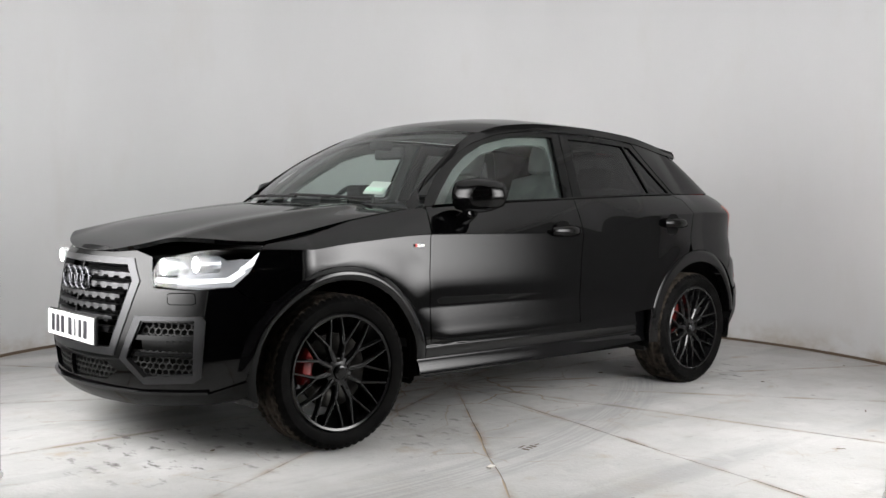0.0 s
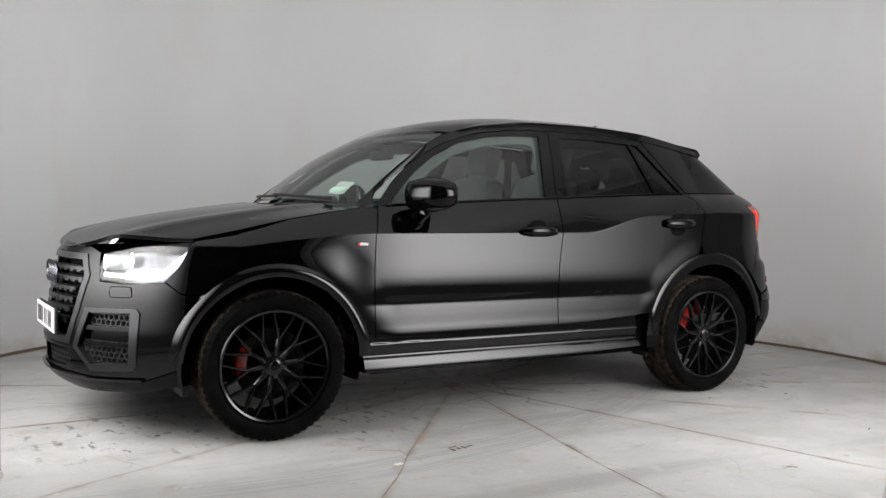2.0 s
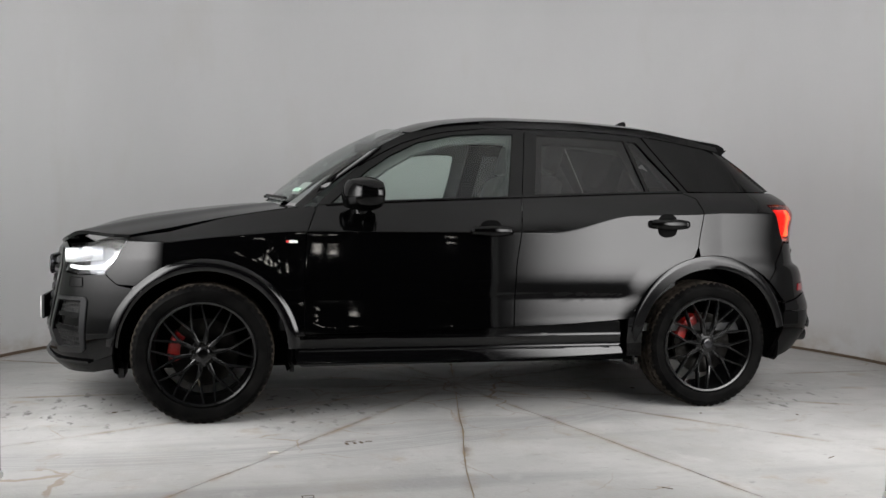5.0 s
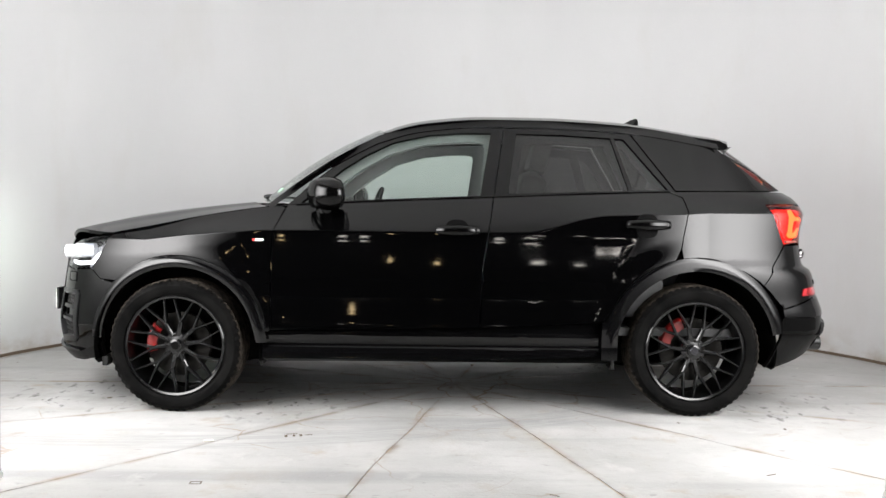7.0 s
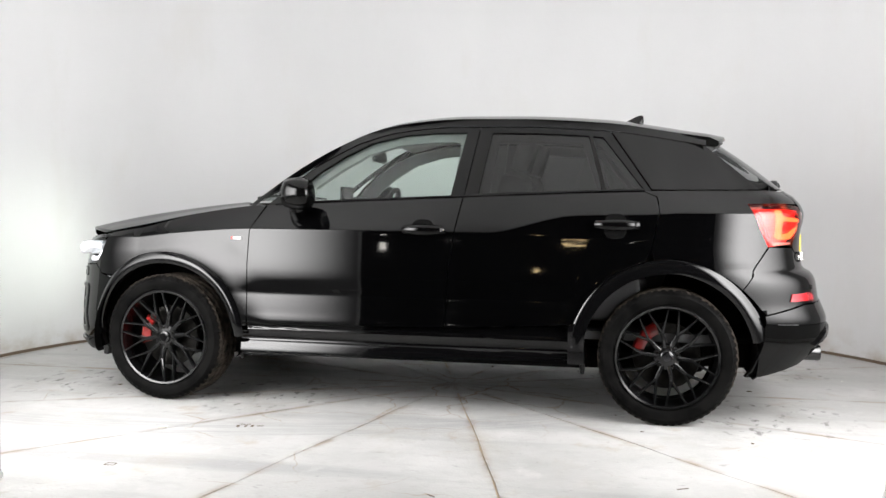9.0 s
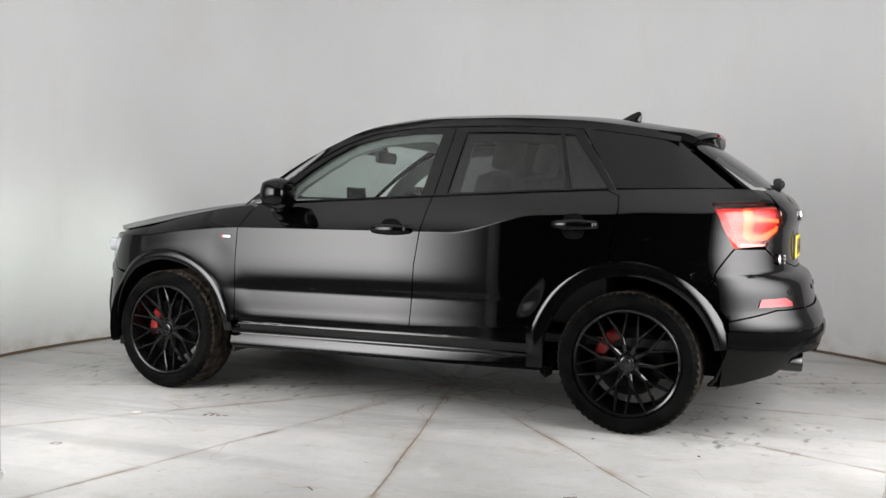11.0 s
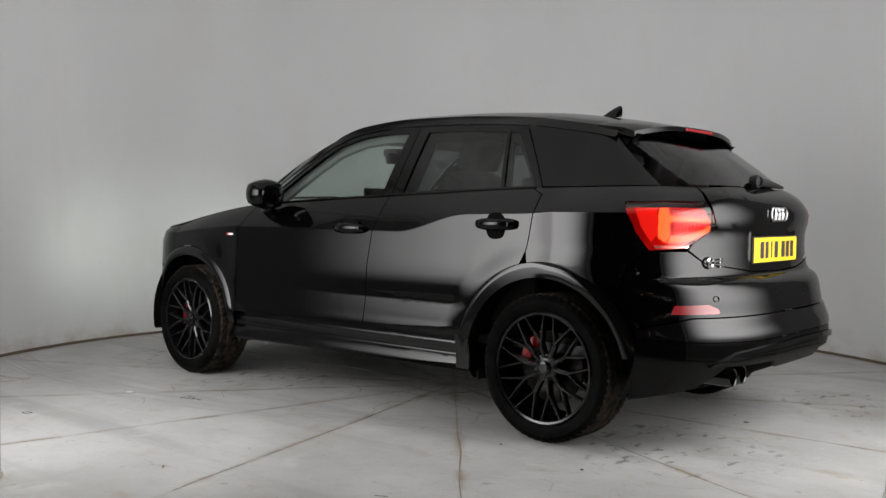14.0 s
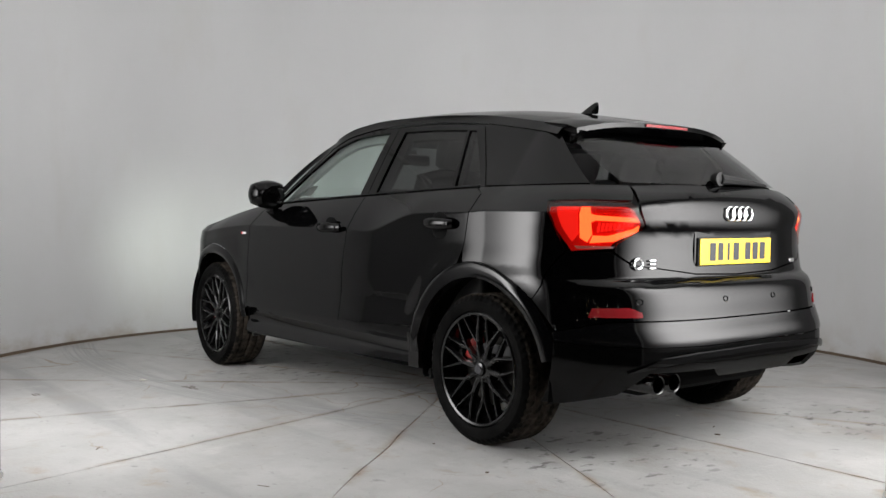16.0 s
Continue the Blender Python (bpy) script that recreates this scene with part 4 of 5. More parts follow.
def build_wheel(car, name_side):
    """A wheel whose outer face looks along -y, centred on its hub."""
    R, RR, hw = 0.333, 0.252, 0.118
    # barrel and rim flange
    bp = [(RR - 0.004, -hw + 0.020), (RR + 0.001, -hw + 0.008), (RR - 0.005, -hw + 0.002), (RR - 0.014, -hw + 0.006), (RR - 0.018, -hw + 0.03), (RR - 0.03, -hw + 0.06), (RR - 0.03, hw - 0.02), (RR - 0.004, hw - 0.01)]
    v, f = lathe(bp, 96, "y")
    wheel = raw("wheel", v, f, ALLOY, car, "black multi-spoke alloy wheel with low-profile tyre", True, 40)

    prof = [(RR - 0.004, -hw + 0.022), (RR + 0.006, -hw + 0.006), (RR + 0.025, -hw - 0.002), (R - 0.030, -hw - 0.004), (R - 0.014, -hw + 0.006), (R - 0.005, -hw + 0.018)]
    tread = []
    for i in range(15):
        y = -hw + 0.026 + (2 * hw - 0.052) * i / 14
        tread.append((R if i not in (3, 7, 11) else R - 0.009, y))
    prof = prof + tread + [(r, -y) for r, y in reversed(prof)]
    n = 288
    verts, faces = lathe(prof, n, "y")
    k = len(prof)
    v2 = []
    for i in range(n):
        for j in range(k):
            x, y, z = verts[i * k + j]
            r = math.hypot(x, z)
            if r > R - 0.02 and j not in (9, 13, 17):
                ph = (i + int(abs(y) * 110)) % 5
                edge = abs(y) > 0.055
                if ph < (2 if edge else 1):
                    q = (r - (0.0055 if edge else 0.004)) / r
                    x, z = x * q, z * q
            v2.append((x, y, z))
    tyre = raw("tyre", v2, faces, RUBBER, wheel, "black low-profile road tyre, dusty tread", True, 28)
    tyre.data.materials.append(TREAD)
    for p in tyre.data.polygons:
        if 5 <= p.index % (k - 1) <= k - 7:
            p.material_index = 1
    def spoke(a0, r0, w0, y0, a1, r1, w1, y1):
        """A tapered bar with a raised middle from (a0, r0) to (a1, r1)."""
        pa, pb = Vector((r0 * math.cos(a0), 0, r0 * math.sin(a0))), Vector((r1 * math.cos(a1), 0, r1 * math.sin(a1)))
        d = (pb - pa).normalized()
        side = Vector((-d.z, 0, d.x))
        vv = []
        for p, w, y in ((pa, w0, y0), ((pa + pb) / 2, (w0 + w1) / 2, (y0 + y1) / 2 - 0.003), (pb, w1, y1)):
            for e, dy in ((-1, 0.030), (-1, 0.006), (-0.45, 0.0), (0.45, 0.0), (1, 0.006), (1, 0.030)):
                vv.append(p + side * w * e + Vector((0, y + dy, 0)))
        ff = [(i * 6 + j, i * 6 + (j + 1) % 6, i * 6 + 6 + (j + 1) % 6, i * 6 + 6 + j) for i in range(2) for j in range(6)]
        return vv, ff

    for i in range(10):
        a = 2 * math.pi * i / 10 + 0.16
        vs, fs = [], []
        for args in ((a, 0.045, 0.0125, -0.088, a, 0.125, 0.0095, -0.094),
                     (a, 0.118, 0.0078, -0.094, a - radians(12.2), RR - 0.010, 0.0042, -0.110),
                     (a, 0.118, 0.0078, -0.094, a + radians(12.2), RR - 0.010, 0.0042, -0.110)):
            vv, ff = spoke(*args)
            fs += [tuple(q + len(vs) for q in t) for t in ff]
            vs += vv
        raw("spoke", vs, fs, ALLOY, wheel, "", False)
    v, f = lathe([(0.0, -0.104), (0.024, -0.103), (0.031, -0.098), (0.033, -0.088), (0.060, -0.084), (0.066, -0.075), (0.066, -0.03)], 40, "y")
    raw("hub", v, f, ALLOY, wheel, "", True, 40)
    v, f = lathe([(0.0, -0.1055), (0.020, -0.1052), (0.0215, -0.1035)], 24, "y")
    raw("hub_cap", v, f, DARKCHROME if name_side == "rear" else GLOSS, wheel, "round hub cap")
    for i in range(5):
        a = 2 * math.pi * i / 5 + 0.47
        v, f = lathe([(0.0, -0.082), (0.007, -0.082), (0.0085, -0.078), (0.0085, -0.06)], 8, "y")
        raw("wheel_bolt", [(x + 0.050 * math.cos(a), y - 0.008, z + 0.050 * math.sin(a)) for x, y, z in v], f, STEEL, wheel)
    v, f = lathe([(0.065, -0.02), (0.085, -0.030), (0.160, -0.030), (0.163, -0.024), (0.160, -0.006), (0.065, -0.006)], 48, "y")
    raw("brake_disc", v, f, STEEL, wheel, "grey steel brake disc", True, 30)
    verts, faces = [], []
    for i in range(13):
        a = radians((142 if name_side == "front" else 126) + 56 * i / 12)
        for r, y in ((0.112, -0.010), (0.112, -0.044), (0.132, -0.052), (0.158, -0.048), (0.168, -0.036), (0.168, 0.0)):
            verts.append((r * math.cos(a), y, r * math.sin(a)))
    for i in range(12):
        for j in range(5):
            faces.append((i * 6 + j, i * 6 + 6 + j, i * 6 + 7 + j, i * 6 + 1 + j))
    faces += [tuple(range(6)), tuple(72 + j for j in range(6))[::-1]]
    raw("brake_caliper", verts, faces, REDPAINT, wheel, "red painted brake caliper", True, 40)
    return wheel


def patch(name, pts, fn, material, parent, label="", lift=0.0, thick=0.01, step=0.03, sign=1):
    return skin(name, pts, fn, material, parent, label, lift=lift, thick=thick, step=step, sign=sign)


def build_headlamp(car, sg):
    out = [P(-1.645, 0.79, 0.878), P(-1.70, 0.77, 0.770), P(-1.76, 0.755, 0.708), P(-1.90, 0.62, 0.695), P(-2.003, 0.51, 0.703), P(-2.02, 0.49, 0.735), (-2.165, 0.815), (-2.0, 0.850), (-1.85, 0.868)]
    # the reflector's brightness is put into its material as a glow
    lamp = patch("headlamp", out, skinpoint, GLOWREFLECTOR, car, "lit headlamp in a clear housing", -0.10, 0.0, 0.03, sg)
    patch("lens", out, skinpoint, LENS, lamp, "clear lens", -0.001, 0.0, 0.03, sg)
    for a, b in zip(out, out[1:] + out[:1]):
        k = 6
        verts = []
        for i in range(k + 1):
            s, z = a[0] + (b[0] - a[0]) * i / k, a[1] + (b[1] - a[1]) * i / k
            p = Vector(skinpoint(s, z))
            q = Vector((p.x * 0.955 + 0.0, p.y * 0.955, p.z))
            verts += [(p.x, p.y * sg, p.z), (q.x, q.y * sg, q.z)]
        faces = [(2 * i, 2 * i + 1, 2 * i + 3, 2 * i + 2) for i in range(k)]
        raw("housing", verts, faces, GLOSS, lamp, "black housing wall")
    # light guide along the foot and up the outer side
    guide = [P(-1.72, 0.77, 0.765), P(-1.77, 0.75, 0.728), P(-1.90, 0.62, 0.716), P(-2.0, 0.515, 0.722), P(-2.0, 0.515, 0.738), P(-1.90, 0.62, 0.735), P(-1.785, 0.745, 0.745), P(-1.735, 0.775, 0.785)]
    patch("light_guide", guide, skinpoint, LED, lamp, "white glowing light guide", -0.018, 0.012, 0.03, sg)
    g2 = [(-1.70, 0.862), (-1.725, 0.863), P(-1.745, 0.77, 0.785), P(-1.73, 0.78, 0.775), P(-1.69, 0.785, 0.80)]
    patch("light_guide", g2, skinpoint, LED, lamp, "white glowing light guide", -0.03, 0.012, 0.03, sg)
    for x, y, z in ((-1.925, 0.55, 0.785), (-1.835, 0.65, 0.795)):
        v, f = lathe([(0.0, -0.06), (0.036, -0.06), (0.036, 0.035), (0.031, 0.035), (0.031, -0.05)], 20, "x")
        raw("projector", [(x - h, sg * -y + b, z + c) for h, b, c in v], f, REFLECTOR, lamp, "bright projector tube", True, 40)
        v, f = lathe([(0.0, 0.0), (0.015, -0.001), (0.022, -0.006)], 20, "x")
        raw("beam_lens", [(x - h + 0.010, sg * -(y + 0.007) + b, z + c + 0.006) for h, b, c in v], [t[::-1] for t in f], BEAM, lamp, "glaring projector lens", True)
    # washer flap under the lamp
    c0, z0 = sxy(-1.93, 0.62, 0.66), 0.655
    fl = [(c0 - 0.055, z0 + 0.022), (c0 + 0.06, z0 + 0.026), (c0 + 0.07, z0 - 0.02), (c0 - 0.048, z0 - 0.024)]
    fp = patch("washer_flap", fl, skinpoint, PAINT, car, "", 0.002, 0.004, 0.03, sg)
    loop = []
    for a, b in zip(fl, fl[1:] + fl[:1]):
        loop += [(lambda q: (q[0] - 0.001, sg * (q[1] - 0.001), q[2]))(skinpoint(a[0] + (b[0] - a[0]) * t, a[1] + (b[1] - a[1]) * t)) for t in (0.12, 0.35, 0.65, 0.88)]
    v, f = tube(loop, 0.0022, 5, True)
    raw("flap_gap", v, f, LINER, fp, "dark joint round the flap")


def build_front(car):
    mirror = lambda p: (p[0], -p[1], p[2])

    def full(s, z):
        return skinpoint(s, z) if s >= -2.6 else mirror(skinpoint(-5.2 - s, z))
    hexa = [(-2.285, 0.812), (-2.235, 0.72), (-2.318, 0.408), (-2.882, 0.408), (-2.965, 0.72), (-2.915, 0.812)]
    inner = [(-2.31, 0.785), (-2.272, 0.72), (-2.345, 0.44), (-2.855, 0.44), (-2.928, 0.72), (-2.89, 0.785)]
    g = skin("grille", hexa, full, FRAME, car, "large hexagonal grille with a satin grey frame", holes=[inner], lift=0.004, thick=0.04, step=0.04)
    skin("backing", inner, full, LINER, g, "", lift=-0.07, thick=0, step=0.08)
    # bars with a notched edge
    for i in range(6):
        z = 0.752 - i * 0.046
        wd = 0.315 if i < 2 else 0.30 - 0.012 * i
        n = 60
        verts = []
        for k in range(n + 1):
            s = -2.6 - wd + 2 * wd * k / n
            up = 0.009 if (k + 3 * i) % 6 in (1, 2, 3) else 0.0
            for dz, dy in ((0.0 + up * 0.2, 0.0), (-0.014 - up, -0.002), (-0.016 - up, -0.03), (0.004, -0.03)):
                p = Vector(full(s, z + dz))
                verts.append((p.x - dy * 0.9 - 0.004, p.y, p.z))
        faces = [(k * 4 + j, k * 4 + (j + 1) % 4, k * 4 + 4 + (j + 1) % 4, k * 4 + 4 + j) for k in range(n) for j in range(4)]
        raw("grille_bar", verts, faces, FRAME, g, "satin grey notched bar", False)
    # four linked rings
    for i in range(4):
        y = -0.0975 + 0.065 * i
        ring = [(-2.098, y + 0.046 * math.cos(a), 0.715 + 0.046 * math.sin(a)) for a in [2 * math.pi * k / 24 for k in range(24)]]
        v, f = tube(ring, 0.0075, 8, True)
        raw("badge_ring", v, f, DARKCHROME, car, "dark chrome badge ring")
    plate(car, -2.128, 0.503, -1, PLATEW, "front_plate", "white number plate with dark characters")
    # honeycomb in the lower openings
    for sg in (1, -1):
        for s0, s1, z0, z1, dx in ((-2.25, -1.95, 0.33, 0.42, 0.02), (-2.24, -1.95, 0.495, 0.56, 0.02), (-2.595, -2.30, 0.295, 0.385, 0.02)):
            cell, verts, faces = 0.016, [], []
            rows = int((z1 - z0) / (cell * 1.5)) + 2
            cols = int((s1 - s0) / (cell * 1.732)) + 2
            for a in range(rows):
                for b in range(cols):
                    cs, cz = s0 + (b + 0.5 * (a % 2)) * cell * 1.732, z0 + a * cell * 1.5
                    base = len(verts)
                    for rr, dep in ((cell, 0.022), (cell * 0.80, 0.022), (cell * 0.74, 0.045)):
                        for k in range(6):
                            t = math.pi / 6 + k * math.pi / 3
                            p = Vector(skinpoint(max(cs + rr * math.cos(t), -2.6), cz + rr * math.sin(t)))
                            verts.append((p.x + dep, sg * p.y * 0.992, p.z))
                    for ri in range(2):
                        for k in range(6):
                            faces.append((base + ri * 6 + k, base + ri * 6 + (k + 1) % 6, base + ri * 6 + 6 + (k + 1) % 6, base + ri * 6 + 6 + k))
            tagged(raw("honeycomb", verts, faces, PLASTIC, car, "black honeycomb mesh", False), kind="stuff")
        back = [(-2.27, 0.31), (-1.95, 0.31), (-1.95, 0.58), (-2.27, 0.58)]
        skin("intake_backing", back, skinpoint, LINER, car, "", lift=-0.075, thick=0, step=0.06, sign=sg)
        skin("intake_backing", [(-2.6, 0.28), (-2.28, 0.28), (-2.28, 0.40), (-2.6, 0.40)], skinpoint, LINER, car, "", lift=-0.075, thick=0, step=0.06, sign=sg)
        for z, h in ((0.492, 0.010), (0.425, 0.008)):
            bar = [(-2.255 + 0.25 * (0.56 - z), z + h), (-1.95, z + h + 0.006), (-1.95, z - h + 0.006), (-2.255 + 0.25 * (0.56 - z), z - h)]
            skin("intake_bar", bar, skinpoint, TRIM, car, "satin grey intake bar", lift=-0.004, thick=0.03, sign=sg)
        skin("intake_blade", [(-2.21, 0.483), (-1.95, 0.489), (-1.95, 0.438), (-2.20, 0.432)], skinpoint, GLOSS, car, "gloss black blade", lift=-0.024, thick=0.02, sign=sg)
        fr = [(-2.235, 0.578), (-1.95, 0.588), (-1.93, 0.57), (-1.93, 0.34), (-1.96, 0.318), (-2.17, 0.302), (-2.285, 0.40)]
        hole = [(-2.205, 0.560), (-1.975, 0.570), (-1.965, 0.35), (-2.17, 0.33), (-2.255, 0.405)]
        skin("intake_frame", fr, skinpoint, FRAME, car, "satin grey frame round the side intake", holes=[hole], lift=0.006, thick=0.03, sign=sg)


def plate(car, x, z, sg, material, name, label):
    """A number plate facing along sg * x, its characters as plain bars."""
    bm = bmesh.new()
    box(bm, x, 0, z, 0.006, 0.52, 0.112, 0.0025)
    pl = part(name, bm, material, car, label)
    xx = x + sg * 0.0042
    y = -0.195
    for i, w in enumerate((0.042, 0.036, 0.016, 0.042, 0.0, 0.042, 0.042, 0.042)):
        if w:
            cy = y + 0.022
            for z0 in ((z - 0.038, z + 0.038),):
                raw("character_bar", [(xx, cy - w / 2, z0[0]), (xx, cy + w / 2, z0[0]), (xx, cy + w / 2, z0[1]), (xx, cy - w / 2, z0[1])], [(0, 1, 2, 3)], INK, pl, "", False)
        y += 0.056 if w else 0.03
    bm = bmesh.new()
    box(bm, x - sg * 0.011, 0, z, 0.014, 0.530, 0.122, 0.004)
    part("plate_holder", bm, PLASTIC, car, "black plate holder")
    return pl


def build_tail(car):
    for sg in (1, -1):
        out = [P(1.662, 0.82, 1.072), P(1.80, 0.70, 1.076), P(1.905, 0.60, 1.070), P(1.925, 0.575, 1.05), P(1.947, 0.55, 0.969), P(1.89, 0.665, 0.902), P(1.875, 0.68, 0.885), P(1.765, 0.785, 0.876), P(1.70, 0.81, 0.96)]
        lamp = patch("tail_lamp", out, skinpoint, TAILDIM, car, "lit red tail lamp", -0.03, 0.0, 0.03, sg)
        patch("lens", out, skinpoint, REDLENS, lamp, "clear red lens", 0.002, 0.0, 0.03, sg)
        o = dict(lift=-0.010, thick=0.012, step=0.03, sign=sg)
        sa, sb = sxy(1.690, 0.812, 1.0), sxy(1.945, 0.555, 1.0)
        q = lambda *uv: [(sa + (sb - sa) * u, 0.886 + 0.182 * v) for u, v in uv]
        patch("light_panel", q((0.02, 0.95), (0.28, 0.95), (0.34, 0.30), (0.27, 0.14), (0.13, 0.48)), skinpoint, TAIL, lamp, "red light panel", **o)
        patch("light_guide", q((0.31, 0.94), (0.41, 0.94), (0.45, 0.76), (0.50, 0.72), (0.50, 0.60), (0.46, 0.56), (0.49, 0.30), (0.44, 0.12), (0.36, 0.22)), skinpoint, TAILHOT, lamp, "orange glowing light guide", **o)
        patch("light_guide", q((0.505, 0.72), (0.93, 0.66), (0.96, 0.56), (0.505, 0.605)), skinpoint, TAILHOT, lamp, "orange glowing light guide", **o)
        patch("light_guide", q((0.50, 0.27), (0.66, 0.26), (0.93, 0.40), (0.97, 0.47), (0.97, 0.36), (0.72, 0.14), (0.47, 0.11)), skinpoint, TAILHOT, lamp, "orange glowing light guide", **o)
        for k in range(9):
            u = 0.54 + 0.042 * k
            patch("light_rib", q((u, 0.54), (u + 0.024, 0.54), (u + 0.024, 0.34 + 0.012 * k), (u, 0.335 + 0.012 * k)), skinpoint, TAIL, lamp, "", **o)
        for k in range(3):
            v = 0.80 + 0.06 * k
            patch("light_rib", q((0.48, v), (0.90 - 0.03 * k, v - 0.03), (0.90 - 0.03 * k, v - 0.005), (0.48, v + 0.028)), skinpoint, TAILDIM, lamp, "", **o)
        patch("light_edge", q((0.30, 0.05), (0.74, 0.04), (0.72, -0.01), (0.33, -0.015)), skinpoint, REFLECTOR, lamp, "clear lower lens strip", **o)
        rf = [P(1.86, 0.78, 0.612), P(2.0, 0.62, 0.612), P(1.995, 0.62, 0.632), P(1.965, 0.66, 0.652), P(1.87, 0.77, 0.648)]
        patch("rear_reflector", rf, skinpoint, REFLEX, car, "red bumper reflector", lift=0.005, thick=0.012, step=0.03, sign=sg)
        for cs in (sxy(1.98, 0.62, 0.68), 2.36):
            ring = [(lambda q: (q[0] + 0.002, sg * q[1], q[2]))(skinpoint(cs + 0.011 * math.cos(t), 0.675 + 0.011 * math.sin(t))) for t in [2 * math.pi * k / 16 for k in range(16)]]
            v, f = tube(ring, 0.0016, 5, True)
            raw("parking_sensor", v, f, GLOSS, car, "")
    # dark panel that stands in for the recess and its shade, with the plate
    bm = bmesh.new()
    box(bm, 1.975, 0, 0.884, 0.03, 0.57, 0.150, 0.012)
    part("plate_recess_panel", bm, GLOSS, car, "dark panel in place of the shaded plate recess")
    plate(car, 2.000, 0.868, 1, PLATEY, "rear_plate", "yellow number plate with dark characters")
    for i in range(4):
        y = -0.0645 + 0.043 * i
        ring = [(2.012, y + 0.030 * math.cos(a), 1.030 + 0.030 * math.sin(a)) for a in [2 * math.pi * k / 24 for k in range(24)]]
        v, f = tube(ring, 0.0042, 8, True)
        raw("badge_ring", v, f, CHROME, car, "chrome badge ring")
    # model badges as plain chrome shapes
    ring = [(skinpoint(sxy(1.93, 0.585, 0.822), 0.838)[0] + 0.010, -0.585 + 0.026 * math.cos(a), 0.822 + 0.021 * math.sin(a)) for a in [2 * math.pi * k / 20 for k in range(20)]]
    v, f = tube(ring, 0.0055, 6, True)
    raw("model_badge", v, f, CHROME, car, "chrome badge shape")
    bm = bmesh.new()
    for dz in (-0.017, 0.0, 0.014):
        box(bm, skinpoint(sxy(1.94, 0.512, 0.822), 0.822)[0] + 0.008, -0.518, 0.822 + dz, 0.008, 0.034, 0.007, 0.002)
    part("model_badge", bm, CHROME, car, "chrome badge shape")
    for k in range(4):
        bm = bmesh.new()
        box(bm, skinpoint(sxy(1.948, 0.495 + 0.024 * k, 0.838), 0.838)[0] + 0.006, 0.485 + 0.018 * k, 0.815, 0.004, 0.010, 0.017, 0.001)
        part("model_badge", bm, CHROME, car, "chrome badge bar")
    # wiper
    v, f = tube([(1.905, 0.0, 1.183), (1.905, 0.08, 1.180), (1.893, 0.25, 1.172), (1.872, 0.41, 1.164)], lambda t: 0.020 * (1 - t) + 0.006, 8)
    w = raw("rear_wiper", v, f, PLASTIC, car, "black rear wiper arm")
    v, f = lathe([(0.0, -0.03), (0.026, -0.028), (0.032, -0.012), (0.032, 0.02), (0.0, 0.03)], 16, "x")
    raw("wiper_hub", [(x * 0.8 + 1.895, y, z + 1.183) for x, y, z in v], f, PLASTIC, w)
    # exhausts
    for y in (-0.575, -0.475):
        v, f = lathe([(0.030, 0.10), (0.033, 0.0), (0.037, -0.003), (0.040, 0.004), (0.040, 0.16)], 24, "x")
        raw("exhaust_tip", [(2.05 - h, y + b, 0.345 + c) for h, b, c in v], f, EXHAUST, car, "dark steel exhaust tip", True, 50)
        # flat black disc closes the pipe and paints the shade of its bore
        v, f = lathe([(0.0, 0.0), (0.031, 0.0)], 16, "x")
        raw("exhaust_dark_disc", [(1.975, y + b, 0.345 + c) for h, b, c in v], f, LINER, car)
    # diffuser blade low on the valance
    strip = [(1.95, 0.40), (2.06, 0.452), (2.2, 0.468), (2.5, 0.475), (2.5, 0.455), (2.2, 0.446), (2.07, 0.425)]
    for sg in (1, -1):
        skin("valance_strip", strip, skinpoint, TRIM, car, "satin grey diffuser blade", lift=0.016, thick=0.02, sign=sg)


